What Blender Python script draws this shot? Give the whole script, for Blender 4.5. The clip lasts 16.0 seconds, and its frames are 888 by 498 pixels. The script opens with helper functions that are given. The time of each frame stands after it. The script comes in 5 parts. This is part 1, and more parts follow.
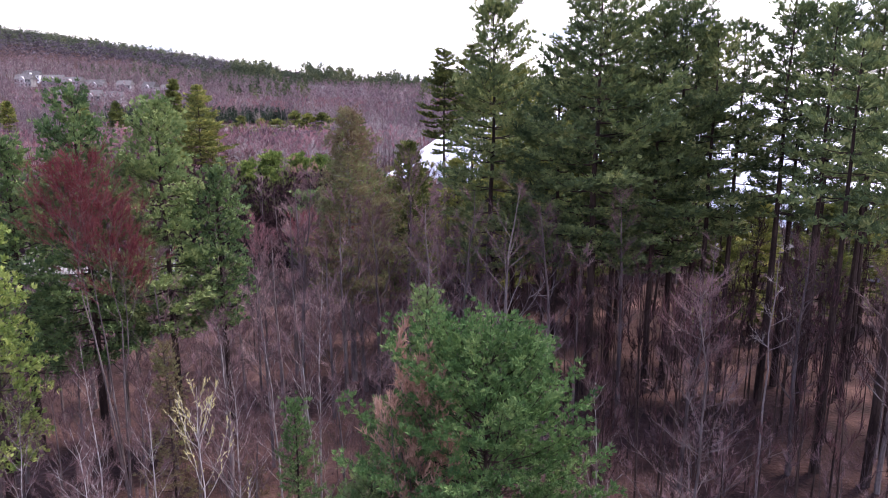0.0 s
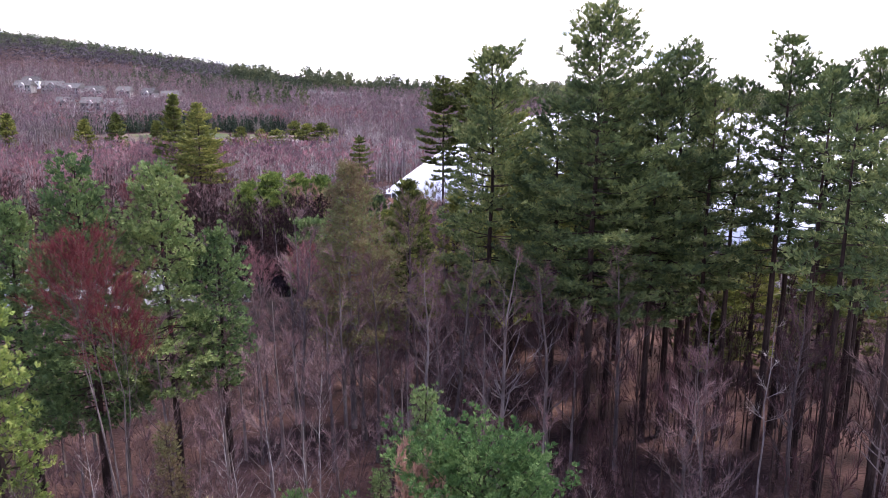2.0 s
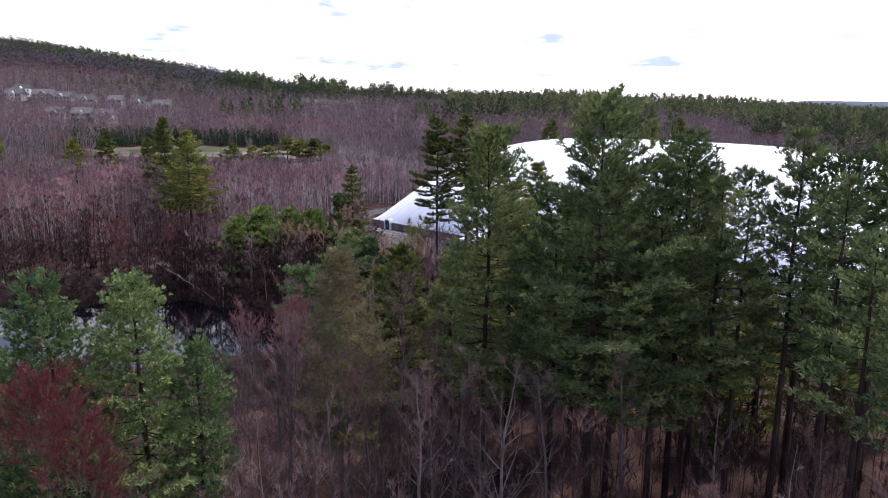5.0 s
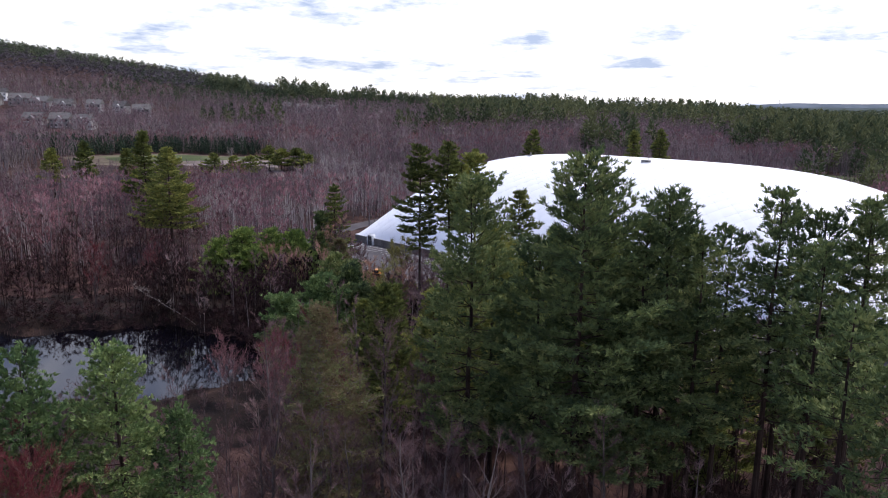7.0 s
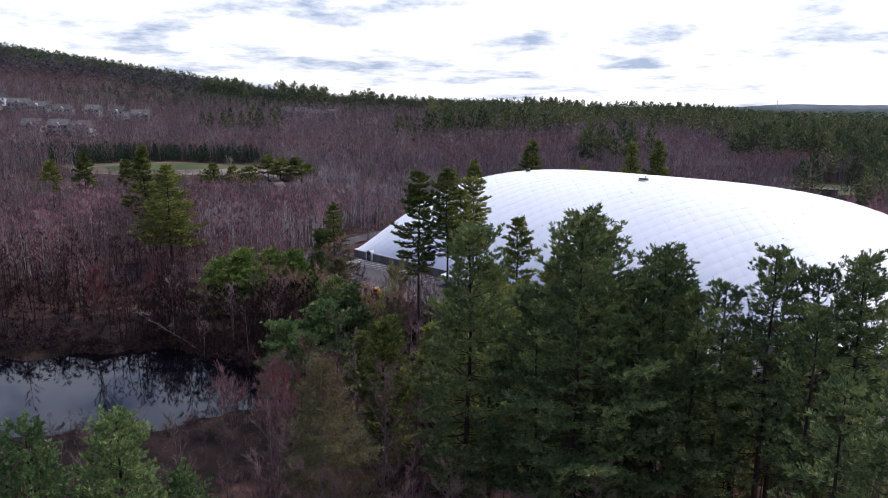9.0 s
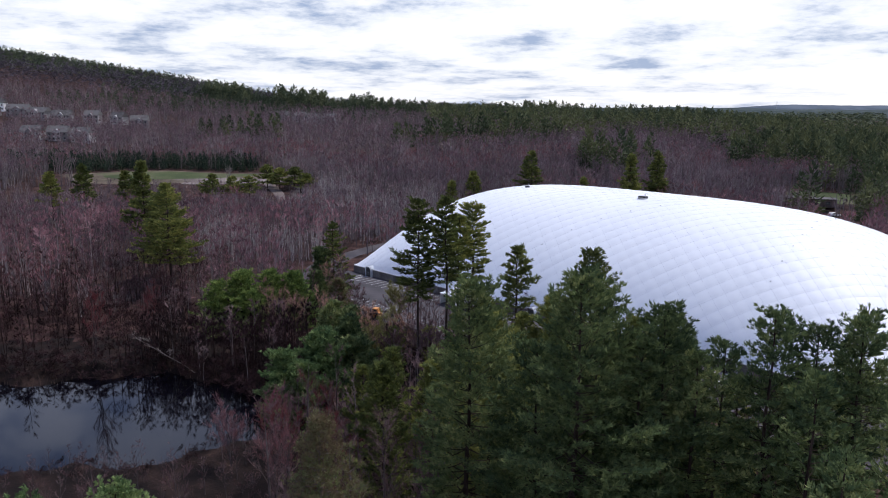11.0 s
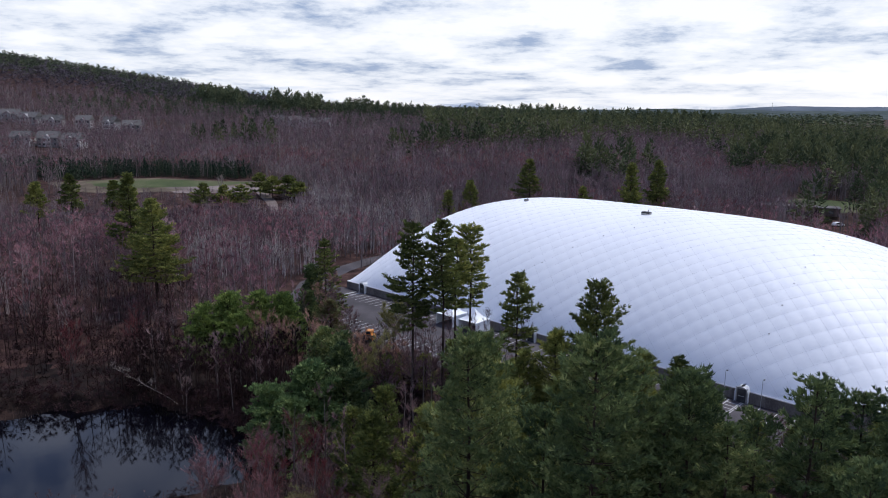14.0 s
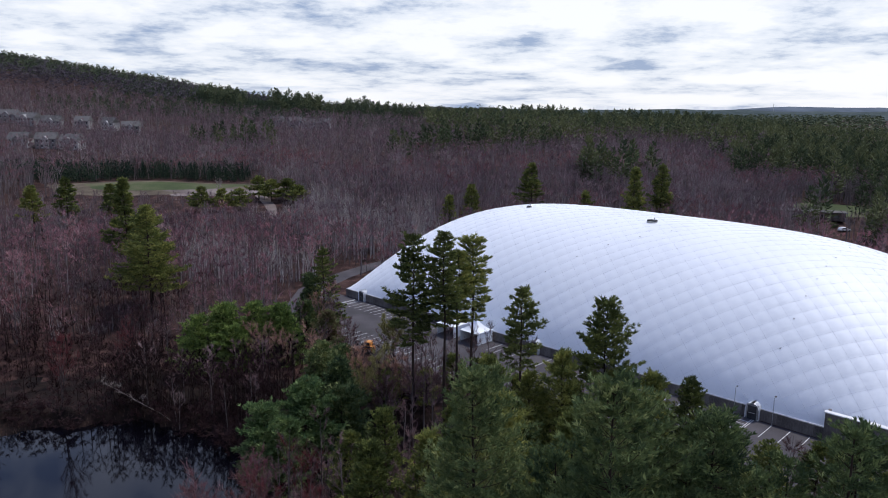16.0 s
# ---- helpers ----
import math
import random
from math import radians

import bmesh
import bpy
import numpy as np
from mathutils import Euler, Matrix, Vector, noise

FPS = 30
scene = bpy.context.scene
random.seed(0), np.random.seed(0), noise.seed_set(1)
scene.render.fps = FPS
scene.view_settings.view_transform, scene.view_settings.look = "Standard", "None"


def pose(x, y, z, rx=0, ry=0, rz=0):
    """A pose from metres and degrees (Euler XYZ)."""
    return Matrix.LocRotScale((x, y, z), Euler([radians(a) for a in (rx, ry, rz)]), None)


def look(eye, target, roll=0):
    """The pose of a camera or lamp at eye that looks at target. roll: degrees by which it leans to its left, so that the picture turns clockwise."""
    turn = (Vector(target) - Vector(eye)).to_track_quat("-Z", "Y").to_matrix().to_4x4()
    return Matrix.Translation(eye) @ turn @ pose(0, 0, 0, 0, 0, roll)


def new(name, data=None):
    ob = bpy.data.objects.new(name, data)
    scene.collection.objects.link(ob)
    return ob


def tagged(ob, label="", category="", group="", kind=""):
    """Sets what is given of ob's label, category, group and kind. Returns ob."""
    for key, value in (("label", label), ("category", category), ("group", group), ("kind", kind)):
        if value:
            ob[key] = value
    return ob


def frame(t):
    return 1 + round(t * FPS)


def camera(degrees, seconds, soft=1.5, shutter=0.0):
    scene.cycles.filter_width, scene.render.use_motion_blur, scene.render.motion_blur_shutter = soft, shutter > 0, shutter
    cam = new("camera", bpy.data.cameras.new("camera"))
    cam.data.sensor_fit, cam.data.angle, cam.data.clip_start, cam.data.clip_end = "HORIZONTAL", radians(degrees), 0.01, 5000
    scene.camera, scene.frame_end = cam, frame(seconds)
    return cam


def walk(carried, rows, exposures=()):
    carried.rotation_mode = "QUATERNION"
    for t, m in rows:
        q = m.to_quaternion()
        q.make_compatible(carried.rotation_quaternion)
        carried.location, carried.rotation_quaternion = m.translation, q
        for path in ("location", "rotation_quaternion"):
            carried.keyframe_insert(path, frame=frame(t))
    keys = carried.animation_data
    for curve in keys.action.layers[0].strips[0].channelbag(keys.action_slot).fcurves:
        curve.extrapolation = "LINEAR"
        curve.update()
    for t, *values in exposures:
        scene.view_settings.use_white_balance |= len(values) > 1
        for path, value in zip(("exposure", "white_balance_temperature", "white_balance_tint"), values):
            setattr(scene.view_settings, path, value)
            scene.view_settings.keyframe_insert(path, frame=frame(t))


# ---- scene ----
cam = camera(63.7, 16.0, 0.95)
METRES, EYE, TILT, LEAN, TURN = 33.0, 21.5, -11.9, 0.0, 0.0
ROWS = [
    (0.0, 0.0, 0.0, 0.0, -0.0, 0.0, 0.0),
    (0.5, 0.0003, -0.0043, 0.0278, -0.01, 0.02, -0.0),
    (1.0, 0.0008, -0.0082, 0.0557, -0.02, 0.05, 0.0),
    (1.5, 0.0008, -0.0126, 0.0828, -0.03, 0.07, -0.01),
    (2.0, 0.0005, -0.0122, 0.1113, -0.06, 0.11, -0.03),
    (2.5, 0.0004, -0.006, 0.1414, -0.08, 0.16, -0.06),
    (3.0, -0.0001, 0.0047, 0.1722, -0.11, 0.2, -0.1),
    (3.5, -0.0003, 0.0195, 0.2039, -0.14, 0.26, -0.11),
    (4.0, -0.0001, 0.0378, 0.2372, -0.15, 0.29, -0.12),
    (6.5, -0.0004, 0.0651, 0.3866, -1.69, 0.34, -0.09),
    (7.0, -0.0006, 0.0596, 0.4138, -1.95, 0.36, -0.04),
    (7.5, -0.0009, 0.0541, 0.4414, -2.07, 0.37, -0.02),
    (8.0, -0.0018, 0.0481, 0.4691, -2.07, 0.39, -0.02),
    (8.5, -0.0021, 0.0426, 0.4974, -2.06, 0.39, -0.02),
    (9.0, -0.0024, 0.0394, 0.5262, -2.07, 0.39, -0.03),
    (11.5, -0.0005, 0.0513, 0.6718, -2.12, 0.43, 0.07),
    (12.0, 0.0008, 0.0717, 0.6974, -2.14, 0.48, 0.08),
    (12.5, 0.0026, 0.0989, 0.7139, -2.15, 0.5, 0.09),
    (13.0, 0.0039, 0.1324, 0.7219, -2.17, 0.52, 0.09),
    (13.5, 0.0059, 0.1709, 0.7328, -2.21, 0.54, 0.1),
    (14.0, 0.0061, 0.2099, 0.7488, -2.39, 0.52, 0.14),
    (14.5, 0.0067, 0.2519, 0.758, -2.41, 0.52, 0.11),
    (15.0, 0.0075, 0.2905, 0.7682, -2.39, 0.51, 0.11),
    (15.5, 0.007, 0.3086, 0.7819, -2.38, 0.52, 0.06),
    (16.0, 0.0057, 0.3103, 0.8029, -2.36, 0.51, 0.05),
]
walk(cam, [(t, pose(0, 0, EYE, TILT, LEAN, TURN) @ pose(METRES * x, METRES * y, METRES * z, 90 + pitch, roll, yaw)) for t, x, y, z, yaw, pitch, roll in ROWS],
     [(0.0, 1.46, 6680, 25), (1.5, 1.47, 6700, 24), (4.0, 0.98, 6740, 18), (7.0, 0.42, 6700, 14), (9.0, 0.18, 6580, 13), (12.5, -0.02, 6400, 12), (16.0, -0.09, 6350, 11)])

# ---- world, sun ----
SUN_EL, SUN_AZ = 61.0, 55.0          # degrees above the horizon, degrees to the right of straight ahead


def build_world():
    w = bpy.data.worlds.new("overcast_sky")
    w.use_nodes = True
    nt = w.node_tree
    nt.nodes.clear()
    N, L = nt.nodes.new, nt.links.new
    out, bg = N("ShaderNodeOutputWorld"), N("ShaderNodeBackground")
    sky = N("ShaderNodeTexSky")
    sky.sky_type, sky.sun_disc = "NISHITA", False
    sky.sun_elevation, sky.sun_rotation = radians(SUN_EL), radians(SUN_AZ)
    dim = N("ShaderNodeVectorMath")
    dim.operation = "SCALE"
    dim.inputs["Scale"].default_value = 0.10
    L(sky.outputs[0], dim.inputs[0])
    tc, sep = N("ShaderNodeTexCoord"), N("ShaderNodeSeparateXYZ")
    L(tc.outputs["Generated"], sep.inputs[0])

    def m(op, a, b):
        n = N("ShaderNodeMath")
        n.operation = op
        for i, v in enumerate((a, b)):
            if isinstance(v, (int, float)):
                n.inputs[i].default_value = v
            else:
                L(v, n.inputs[i])
        return n.outputs[0]
    # layered cloud: compass bearing against the logarithm of the height
    bearing = m("ARCTAN2", sep.outputs[0], sep.outputs[1])
    comb = N("ShaderNodeCombineXYZ")
    L(m("MULTIPLY", bearing, 1.5), comb.inputs[0])
    L(m("LOGARITHM", m("ADD", m("MAXIMUM", sep.outputs[2], 0.0), 0.08), math.e), comb.inputs[1])
    comb.inputs[2].default_value = 3.7
    noi = N("ShaderNodeTexNoise")
    noi.inputs["Scale"].default_value, noi.inputs["Detail"].default_value, noi.inputs["Roughness"].default_value = 5.2, 9.0, 0.6
    L(comb.outputs[0], noi.inputs["Vector"])
    ramp = N("ShaderNodeValToRGB")
    e = ramp.color_ramp.elements
    e[0].position, e[0].color = 0.34, (0.37, 0.47, 0.68, 1)
    e[1].position, e[1].color = 0.58, (1.12, 1.13, 1.16, 1)
    mid = ramp.color_ramp.elements.new(0.46)
    mid.color = (0.90, 0.95, 1.04, 1)
    L(m("ADD", noi.outputs[0], m("MULTIPLY", m("MINIMUM", m("MAXIMUM", bearing, -0.6), 0.6), 0.09)), ramp.inputs[0])
    mix = N("ShaderNodeMix")
    mix.data_type = "RGBA"
    mix.inputs[0].default_value = 0.88
    high = N("ShaderNodeMapRange")
    high.inputs[1].default_value, high.inputs[2].default_value = 0.38, 0.66
    L(sep.outputs[2], high.inputs[0])
    thick = N("ShaderNodeMix")
    thick.data_type, thick.blend_type = "RGBA", "MULTIPLY"
    L(high.outputs[0], thick.inputs[0])
    thick.inputs[7].default_value = (0.345, 0.415, 0.60, 1)
    blue = N("ShaderNodeMapRange")
    blue.inputs[1].default_value, blue.inputs[2].default_value = 0.2, 0.36
    L(sep.outputs[2], blue.inputs[0])
    veil = N("ShaderNodeMix")
    veil.data_type, veil.blend_type = "RGBA", "MULTIPLY"
    L(blue.outputs[0], veil.inputs[0])
    L(ramp.outputs[0], veil.inputs[6])
    veil.inputs[7].default_value = (0.72, 0.79, 1.0, 1)
    L(veil.outputs[2], thick.inputs[6])
    L(dim.outputs[0], mix.inputs[6])
    L(thick.outputs[2], mix.inputs[7])
    L(mix.outputs[2], bg.inputs[0])
    bg.inputs[1].default_value = 1.0
    L(bg.outputs[0], out.inputs[0])
    scene.world = w


build_world()
sun = new("sun", bpy.data.lights.new("sun", "SUN"))
sun.data.energy, sun.data.angle, sun.data.color = 3.1, radians(11), (1.0, 0.96, 0.9)
az, el = radians(SUN_AZ), radians(SUN_EL)
sun.matrix_world = look((0, 0, 200), (-math.sin(az) * math.cos(el), -math.cos(az) * math.cos(el), 200 - math.sin(el)))


# ---- materials ----
def nodes_of(name):
    m = bpy.data.materials.new(name)
    m.use_nodes = True
    nt = m.node_tree
    nt.nodes.clear()
    return m, nt, nt.nodes.new, nt.links.new


def scatter(nt, stops):
    r = nt.nodes.new("ShaderNodeValToRGB")
    e = r.color_ramp.elements
    e[0].position, e[0].color = stops[0][0], (*stops[0][1], 1)
    e[1].position, e[1].color = stops[-1][0], (*stops[-1][1], 1)
    for p, c in stops[1:-1]:
        e.new(p).color = (*c, 1)
    return r


def surface(name, stops, rough=0.8, scale=1.0, fine=12.0, bump=0.3, metal=0.0, stretch=(1, 1, 1), random_share=0.0, dist=0.02):
    """Two scales of noise choose among the stops' colours; the fine one gives the relief."""
    m, nt, N, L = nodes_of(name)
    out, b = N("ShaderNodeOutputMaterial"), N("ShaderNodeBsdfPrincipled")
    tc, mp = N("ShaderNodeTexCoord"), N("ShaderNodeMapping")
    mp.inputs["Scale"].default_value = stretch
    L(tc.outputs["Object"], mp.inputs[0])
    big, small = N("ShaderNodeTexNoise"), N("ShaderNodeTexNoise")
    big.inputs["Scale"].default_value, big.inputs["Detail"].default_value = scale, 4
    small.inputs["Scale"].default_value, small.inputs["Detail"].default_value = fine, 3
    L(mp.outputs[0], big.inputs["Vector"])
    L(mp.outputs[0], small.inputs["Vector"])
    mx = N("ShaderNodeMath")
    mx.operation = "MULTIPLY_ADD"
    L(small.outputs[0], mx.inputs[0])
    mx.inputs[1].default_value = 0.45
    L(big.outputs[0], mx.inputs[2])
    sub = N("ShaderNodeMath")
    sub.operation = "SUBTRACT"
    L(mx.outputs[0], sub.inputs[0])
    sub.inputs[1].default_value = 0.225 + random_share * 0.5
    last = sub.outputs[0]
    if random_share:
        oi, ma = N("ShaderNodeObjectInfo"), N("ShaderNodeMath")
        ma.operation = "MULTIPLY_ADD"
        L(oi.outputs["Random"], ma.inputs[0])
        ma.inputs[1].default_value = random_share
        L(last, ma.inputs[2])
        last = ma.outputs[0]
    r = scatter(nt, stops)
    L(last, r.inputs[0])
    L(r.outputs[0], b.inputs["Base Color"])
    b.inputs["Roughness"].default_value, b.inputs["Metallic"].default_value = rough, metal
    if rough > 0.9:
        b.inputs["Specular IOR Level"].default_value = 0.15
    if bump:
        bp = N("ShaderNodeBump")
        bp.inputs["Strength"].default_value, bp.inputs["Distance"].default_value = bump, dist
        L(small.outputs[0], bp.inputs["Height"])
        L(bp.outputs[0], b.inputs["Normal"])
    L(b.outputs[0], out.inputs[0])
    return m


def foliage(name, stops, patch=0.35, through_share=0.3, per_object=0.35, per_piece=0.45, rough=0.7, gain=1.1):
    """Leaves, needles and twigs: each piece, each plant and each patch of ground differs."""
    m, nt, N, L = nodes_of(name)
    out = N("ShaderNodeOutputMaterial")
    geo, oi, tc, noi = N("ShaderNodeNewGeometry"), N("ShaderNodeObjectInfo"), N("ShaderNodeTexCoord"), N("ShaderNodeTexNoise")
    noi.inputs["Scale"].default_value, noi.inputs["Detail"].default_value = patch, 3
    L(tc.outputs["Object"], noi.inputs["Vector"])

    def madd(a, k, c):
        n = N("ShaderNodeMath")
        n.operation = "MULTIPLY_ADD"
        L(a, n.inputs[0])
        n.inputs[1].default_value = k
        if isinstance(c, float):
            n.inputs[2].default_value = c
        else:
            L(c, n.inputs[2])
        return n.outputs[0]
    v = madd(noi.outputs[0], gain, 0.5 - 0.5 * gain - 0.5 * per_object - 0.5 * per_piece)
    v = madd(oi.outputs["Random"], per_object, v)
    v = madd(geo.outputs["Random Per Island"], per_piece, v)
    r = scatter(nt, stops)
    L(v, r.inputs[0])
    d, t, mx = N("ShaderNodeBsdfPrincipled"), N("ShaderNodeBsdfTranslucent"), N("ShaderNodeMixShader")
    d.inputs["Roughness"].default_value = rough
    d.inputs["Specular IOR Level"].default_value = 0.08
    L(r.outputs[0], d.inputs["Base Color"])
    L(r.outputs[0], t.inputs["Color"])
    mx.inputs[0].default_value = through_share
    L(d.outputs[0], mx.inputs[1])
    L(t.outputs[0], mx.inputs[2])
    L(mx.outputs[0], out.inputs[0])
    return m


M_PINE = foliage("white_pine_needles", [(0.1, (0.030, 0.052, 0.028)), (0.42, (0.086, 0.124, 0.053)), (0.65, (0.166, 0.206, 0.082)), (0.95, (0.335, 0.354, 0.142))], through_share=0.15, per_object=0.3, per_piece=0.35, patch=0.5)
M_PINE_BRIGHT = foliage("young_pine_needles", [(0.15, (0.060, 0.104, 0.034)), (0.5, (0.185, 0.258, 0.072)), (0.9, (0.410, 0.455, 0.140))], through_share=0.18, per_piece=0.3, patch=0.9)
M_PINE_YOUNG = foliage("dense_young_pine_needles", [(0.12, (0.028, 0.070, 0.028)), (0.45, (0.078, 0.150, 0.052)), (0.7, (0.140, 0.225, 0.082)), (0.95, (0.270, 0.350, 0.130))], through_share=0.15, per_object=0.1, per_piece=0.35, patch=1.1)
M_PINE_OLIVE = foliage("olive_pine_needles", [(0.12, (0.040, 0.056, 0.022)), (0.45, (0.118, 0.142, 0.044)), (0.7, (0.230, 0.245, 0.070)), (0.95, (0.400, 0.385, 0.115))], through_share=0.2, per_object=0.3, per_piece=0.35, patch=0.4)
M_PINE_BROWN = foliage("olive_brown_needles", [(0.2, (0.105, 0.070, 0.048)), (0.5, (0.165, 0.128, 0.074)), (0.85, (0.165, 0.190, 0.082))], through_share=0.4)
M_PINE_BLUE = foliage("blue_green_needles", [(0.15, (0.052, 0.096, 0.042)), (0.5, (0.130, 0.195, 0.076)), (0.9, (0.285, 0.350, 0.138))], through_share=0.18, per_piece=0.35, patch=0.6)
M_TWIG = foliage("bare_mauve_twigs", [(0.1, (0.050, 0.030, 0.032)), (0.4, (0.112, 0.067, 0.070)), (0.65, (0.178, 0.110, 0.112)), (0.95, (0.300, 0.213, 0.206))], patch=0.14, through_share=0.1, gain=2.2, per_piece=0.3)
M_TWIG_FAR = foliage("far_bare_twigs", [(0.05, (0.050, 0.036, 0.043)), (0.3, (0.118, 0.084, 0.096)), (0.5, (0.158, 0.114, 0.131)), (0.7, (0.184, 0.114, 0.128)), (0.95, (0.250, 0.198, 0.202))], patch=0.045, through_share=0.1, gain=1.7, per_piece=0.08)
M_TWIG_MID = foliage("bare_reddish_twigs", [(0.05, (0.084, 0.050, 0.059)), (0.3, (0.190, 0.110, 0.128)), (0.5, (0.300, 0.165, 0.185)), (0.7, (0.385, 0.172, 0.192)), (0.95, (0.480, 0.350, 0.345))], patch=0.06, through_share=0.1, gain=2.6, per_piece=0.3)
# M_TWIG darkened: shade inside dense growth is put into the colour
M_TWIG_DARK = foliage("shaded_bare_twigs", [(0.1, (0.020, 0.011, 0.012)), (0.4, (0.050, 0.027, 0.029)), (0.65, (0.094, 0.045, 0.047)), (0.95, (0.170, 0.100, 0.098))], gain=2.0, patch=0.16, through_share=0.1)
# near-black copy: the deep shade along the pond banks is painted in
M_TWIG_SHADE = foliage("deep_shade_bank_twigs", [(0.1, (0.010, 0.006, 0.006)), (0.4, (0.024, 0.013, 0.014)), (0.65, (0.048, 0.024, 0.026)), (0.95, (0.100, 0.058, 0.057))], gain=2.0, patch=0.16, through_share=0.1)
M_TWIG_ROSE = foliage("rose_grey_twigs", [(0.2, (0.143, 0.068, 0.075)), (0.5, (0.220, 0.101, 0.106)), (0.85, (0.308, 0.176, 0.176))], patch=0.05, through_share=0.1)
M_TWIG_RED = foliage("budding_red_twigs", [(0.2, (0.085, 0.022, 0.026)), (0.5, (0.140, 0.036, 0.040)), (0.85, (0.215, 0.085, 0.082))], patch=0.5, through_share=0.25)
M_TWIG_RUST = foliage("rusty_bud_twigs", [(0.2, (0.230, 0.128, 0.100)), (0.5, (0.370, 0.210, 0.162)), (0.85, (0.480, 0.310, 0.240))], patch=0.5, through_share=0.25)
M_TWIG_PALE = foliage("pale_grey_twigs", [(0.2, (0.170, 0.140, 0.130)), (0.5, (0.270, 0.225, 0.205)), (0.85, (0.420, 0.370, 0.330))], patch=0.3, through_share=0.1)
M_CATKIN = foliage("yellow_catkins", [(0.2, (0.300, 0.280, 0.120)), (0.5, (0.480, 0.440, 0.200)), (0.85, (0.600, 0.550, 0.300))], patch=0.8, through_share=0.3)
M_FAR_PINE = foliage("distant_conifer_green", [(0.15, (0.036, 0.052, 0.036)), (0.5, (0.074, 0.096, 0.056)), (0.9, (0.140, 0.155, 0.082))], patch=0.07, through_share=0.2, gain=1.6, per_piece=0.2)
# greyer and bluer than near twigs: distance haze is mixed into the colour
M_HILL = foliage("hazed_bare_hill_woods", [(0.25, (0.072, 0.062, 0.076)), (0.5, (0.110, 0.096, 0.114)), (0.8, (0.160, 0.144, 0.165))], patch=0.012, through_share=0.1)
M_BARK_PINE = surface("dark_pine_bark", [(0.3, (0.014, 0.009, 0.008)), (0.5, (0.030, 0.019, 0.017)), (0.7, (0.058, 0.040, 0.035))], 0.95, 1.5, 14, 0.8, stretch=(1, 1, 0.25), random_share=0.2)
M_BARK_GREY = surface("grey_brown_bark", [(0.3, (0.060, 0.047, 0.047)), (0.5, (0.115, 0.092, 0.090)), (0.7, (0.200, 0.168, 0.160))], 0.95, 1.2, 12, 0.7, stretch=(1, 1, 0.3), random_share=0.3)
M_BARK_PALE = surface("pale_grey_bark", [(0.3, (0.110, 0.090, 0.090)), (0.5, (0.190, 0.160, 0.158)), (0.7, (0.330, 0.290, 0.280))], 0.95, 0.05, 3, 0.0)
M_BARK_BIRCH = surface("pale_birch_bark", [(0.3, (0.130, 0.114, 0.108)), (0.42, (0.290, 0.260, 0.248)), (0.7, (0.470, 0.440, 0.420))], 0.8, 2.0, 9, 0.4, stretch=(1, 1, 2.0), random_share=0.2)
M_GROUND = surface("leaf_litter", [(0.3, (0.014, 0.007, 0.006)), (0.45, (0.031, 0.016, 0.014)), (0.58, (0.054, 0.028, 0.024)), (0.75, (0.108, 0.064, 0.052))], 0.95, 0.25, 5.0, 0.8, dist=0.15)
# litter's darker copy: the bank's shade is put into the soil colour
M_BANK_SHADE = surface("shaded_bank_soil", [(0.3, (0.006, 0.004, 0.004)), (0.5, (0.013, 0.008, 0.007)), (0.62, (0.024, 0.014, 0.012)), (0.75, (0.050, 0.030, 0.024))], 0.95, 0.3, 4.0, 0.8, dist=0.15)
M_ASPHALT = surface("worn_asphalt", [(0.3, (0.036, 0.032, 0.036)), (0.5, (0.054, 0.048, 0.054)), (0.7, (0.082, 0.074, 0.081))], 0.9, 0.15, 30, 0.3)
M_LINE = surface("worn_line_paint", [(0.3, (0.280, 0.280, 0.285)), (0.55, (0.560, 0.560, 0.560))], 0.8, 1.5, 20, 0.1)
M_CONCRETE = surface("weathered_concrete", [(0.3, (0.070, 0.062, 0.060)), (0.5, (0.135, 0.122, 0.117)), (0.7, (0.210, 0.195, 0.186))], 0.9, 0.5, 8, 0.4, stretch=(1, 1, 0.4))
M_TIMBER = surface("stained_brown_boards", [(0.3, (0.060, 0.045, 0.040)), (0.5, (0.120, 0.090, 0.078)), (0.7, (0.180, 0.140, 0.120))], 0.85, 1.2, 10, 0.4, stretch=(1, 1, 0.2), random_share=0.3)
M_FIELD = surface("short_spring_grass", [(0.3, (0.045, 0.060, 0.026)), (0.5, (0.068, 0.088, 0.036)), (0.7, (0.125, 0.112, 0.070))], 0.95, 0.06, 2, 0.3)
M_DRYGRASS = surface("dry_winter_grass", [(0.3, (0.062, 0.050, 0.036)), (0.5, (0.105, 0.084, 0.060)), (0.7, (0.160, 0.130, 0.096))], 0.95, 0.12, 3, 0.4)
M_STAND = foliage("olive_stand_needles", [(0.12, (0.030, 0.044, 0.026)), (0.5, (0.070, 0.092, 0.046)), (0.9, (0.150, 0.160, 0.076))], patch=0.05, through_share=0.15, gain=2.0, per_piece=0.25)
M_SPRUCE = foliage("dark_spruce_needles", [(0.15, (0.016, 0.030, 0.022)), (0.5, (0.036, 0.060, 0.040)), (0.9, (0.085, 0.115, 0.060))], patch=0.1, through_share=0.1)
M_SAND = surface("pale_bare_sand", [(0.3, (0.100, 0.078, 0.072)), (0.5, (0.170, 0.138, 0.128)), (0.7, (0.260, 0.222, 0.205))], 0.95, 0.1, 2, 0.3)
M_WALLS = surface("pale_house_siding", [(0.3, (0.150, 0.145, 0.146)), (0.7, (0.360, 0.352, 0.348))], 0.8, 0.3, 6, 0.1, random_share=0.7)
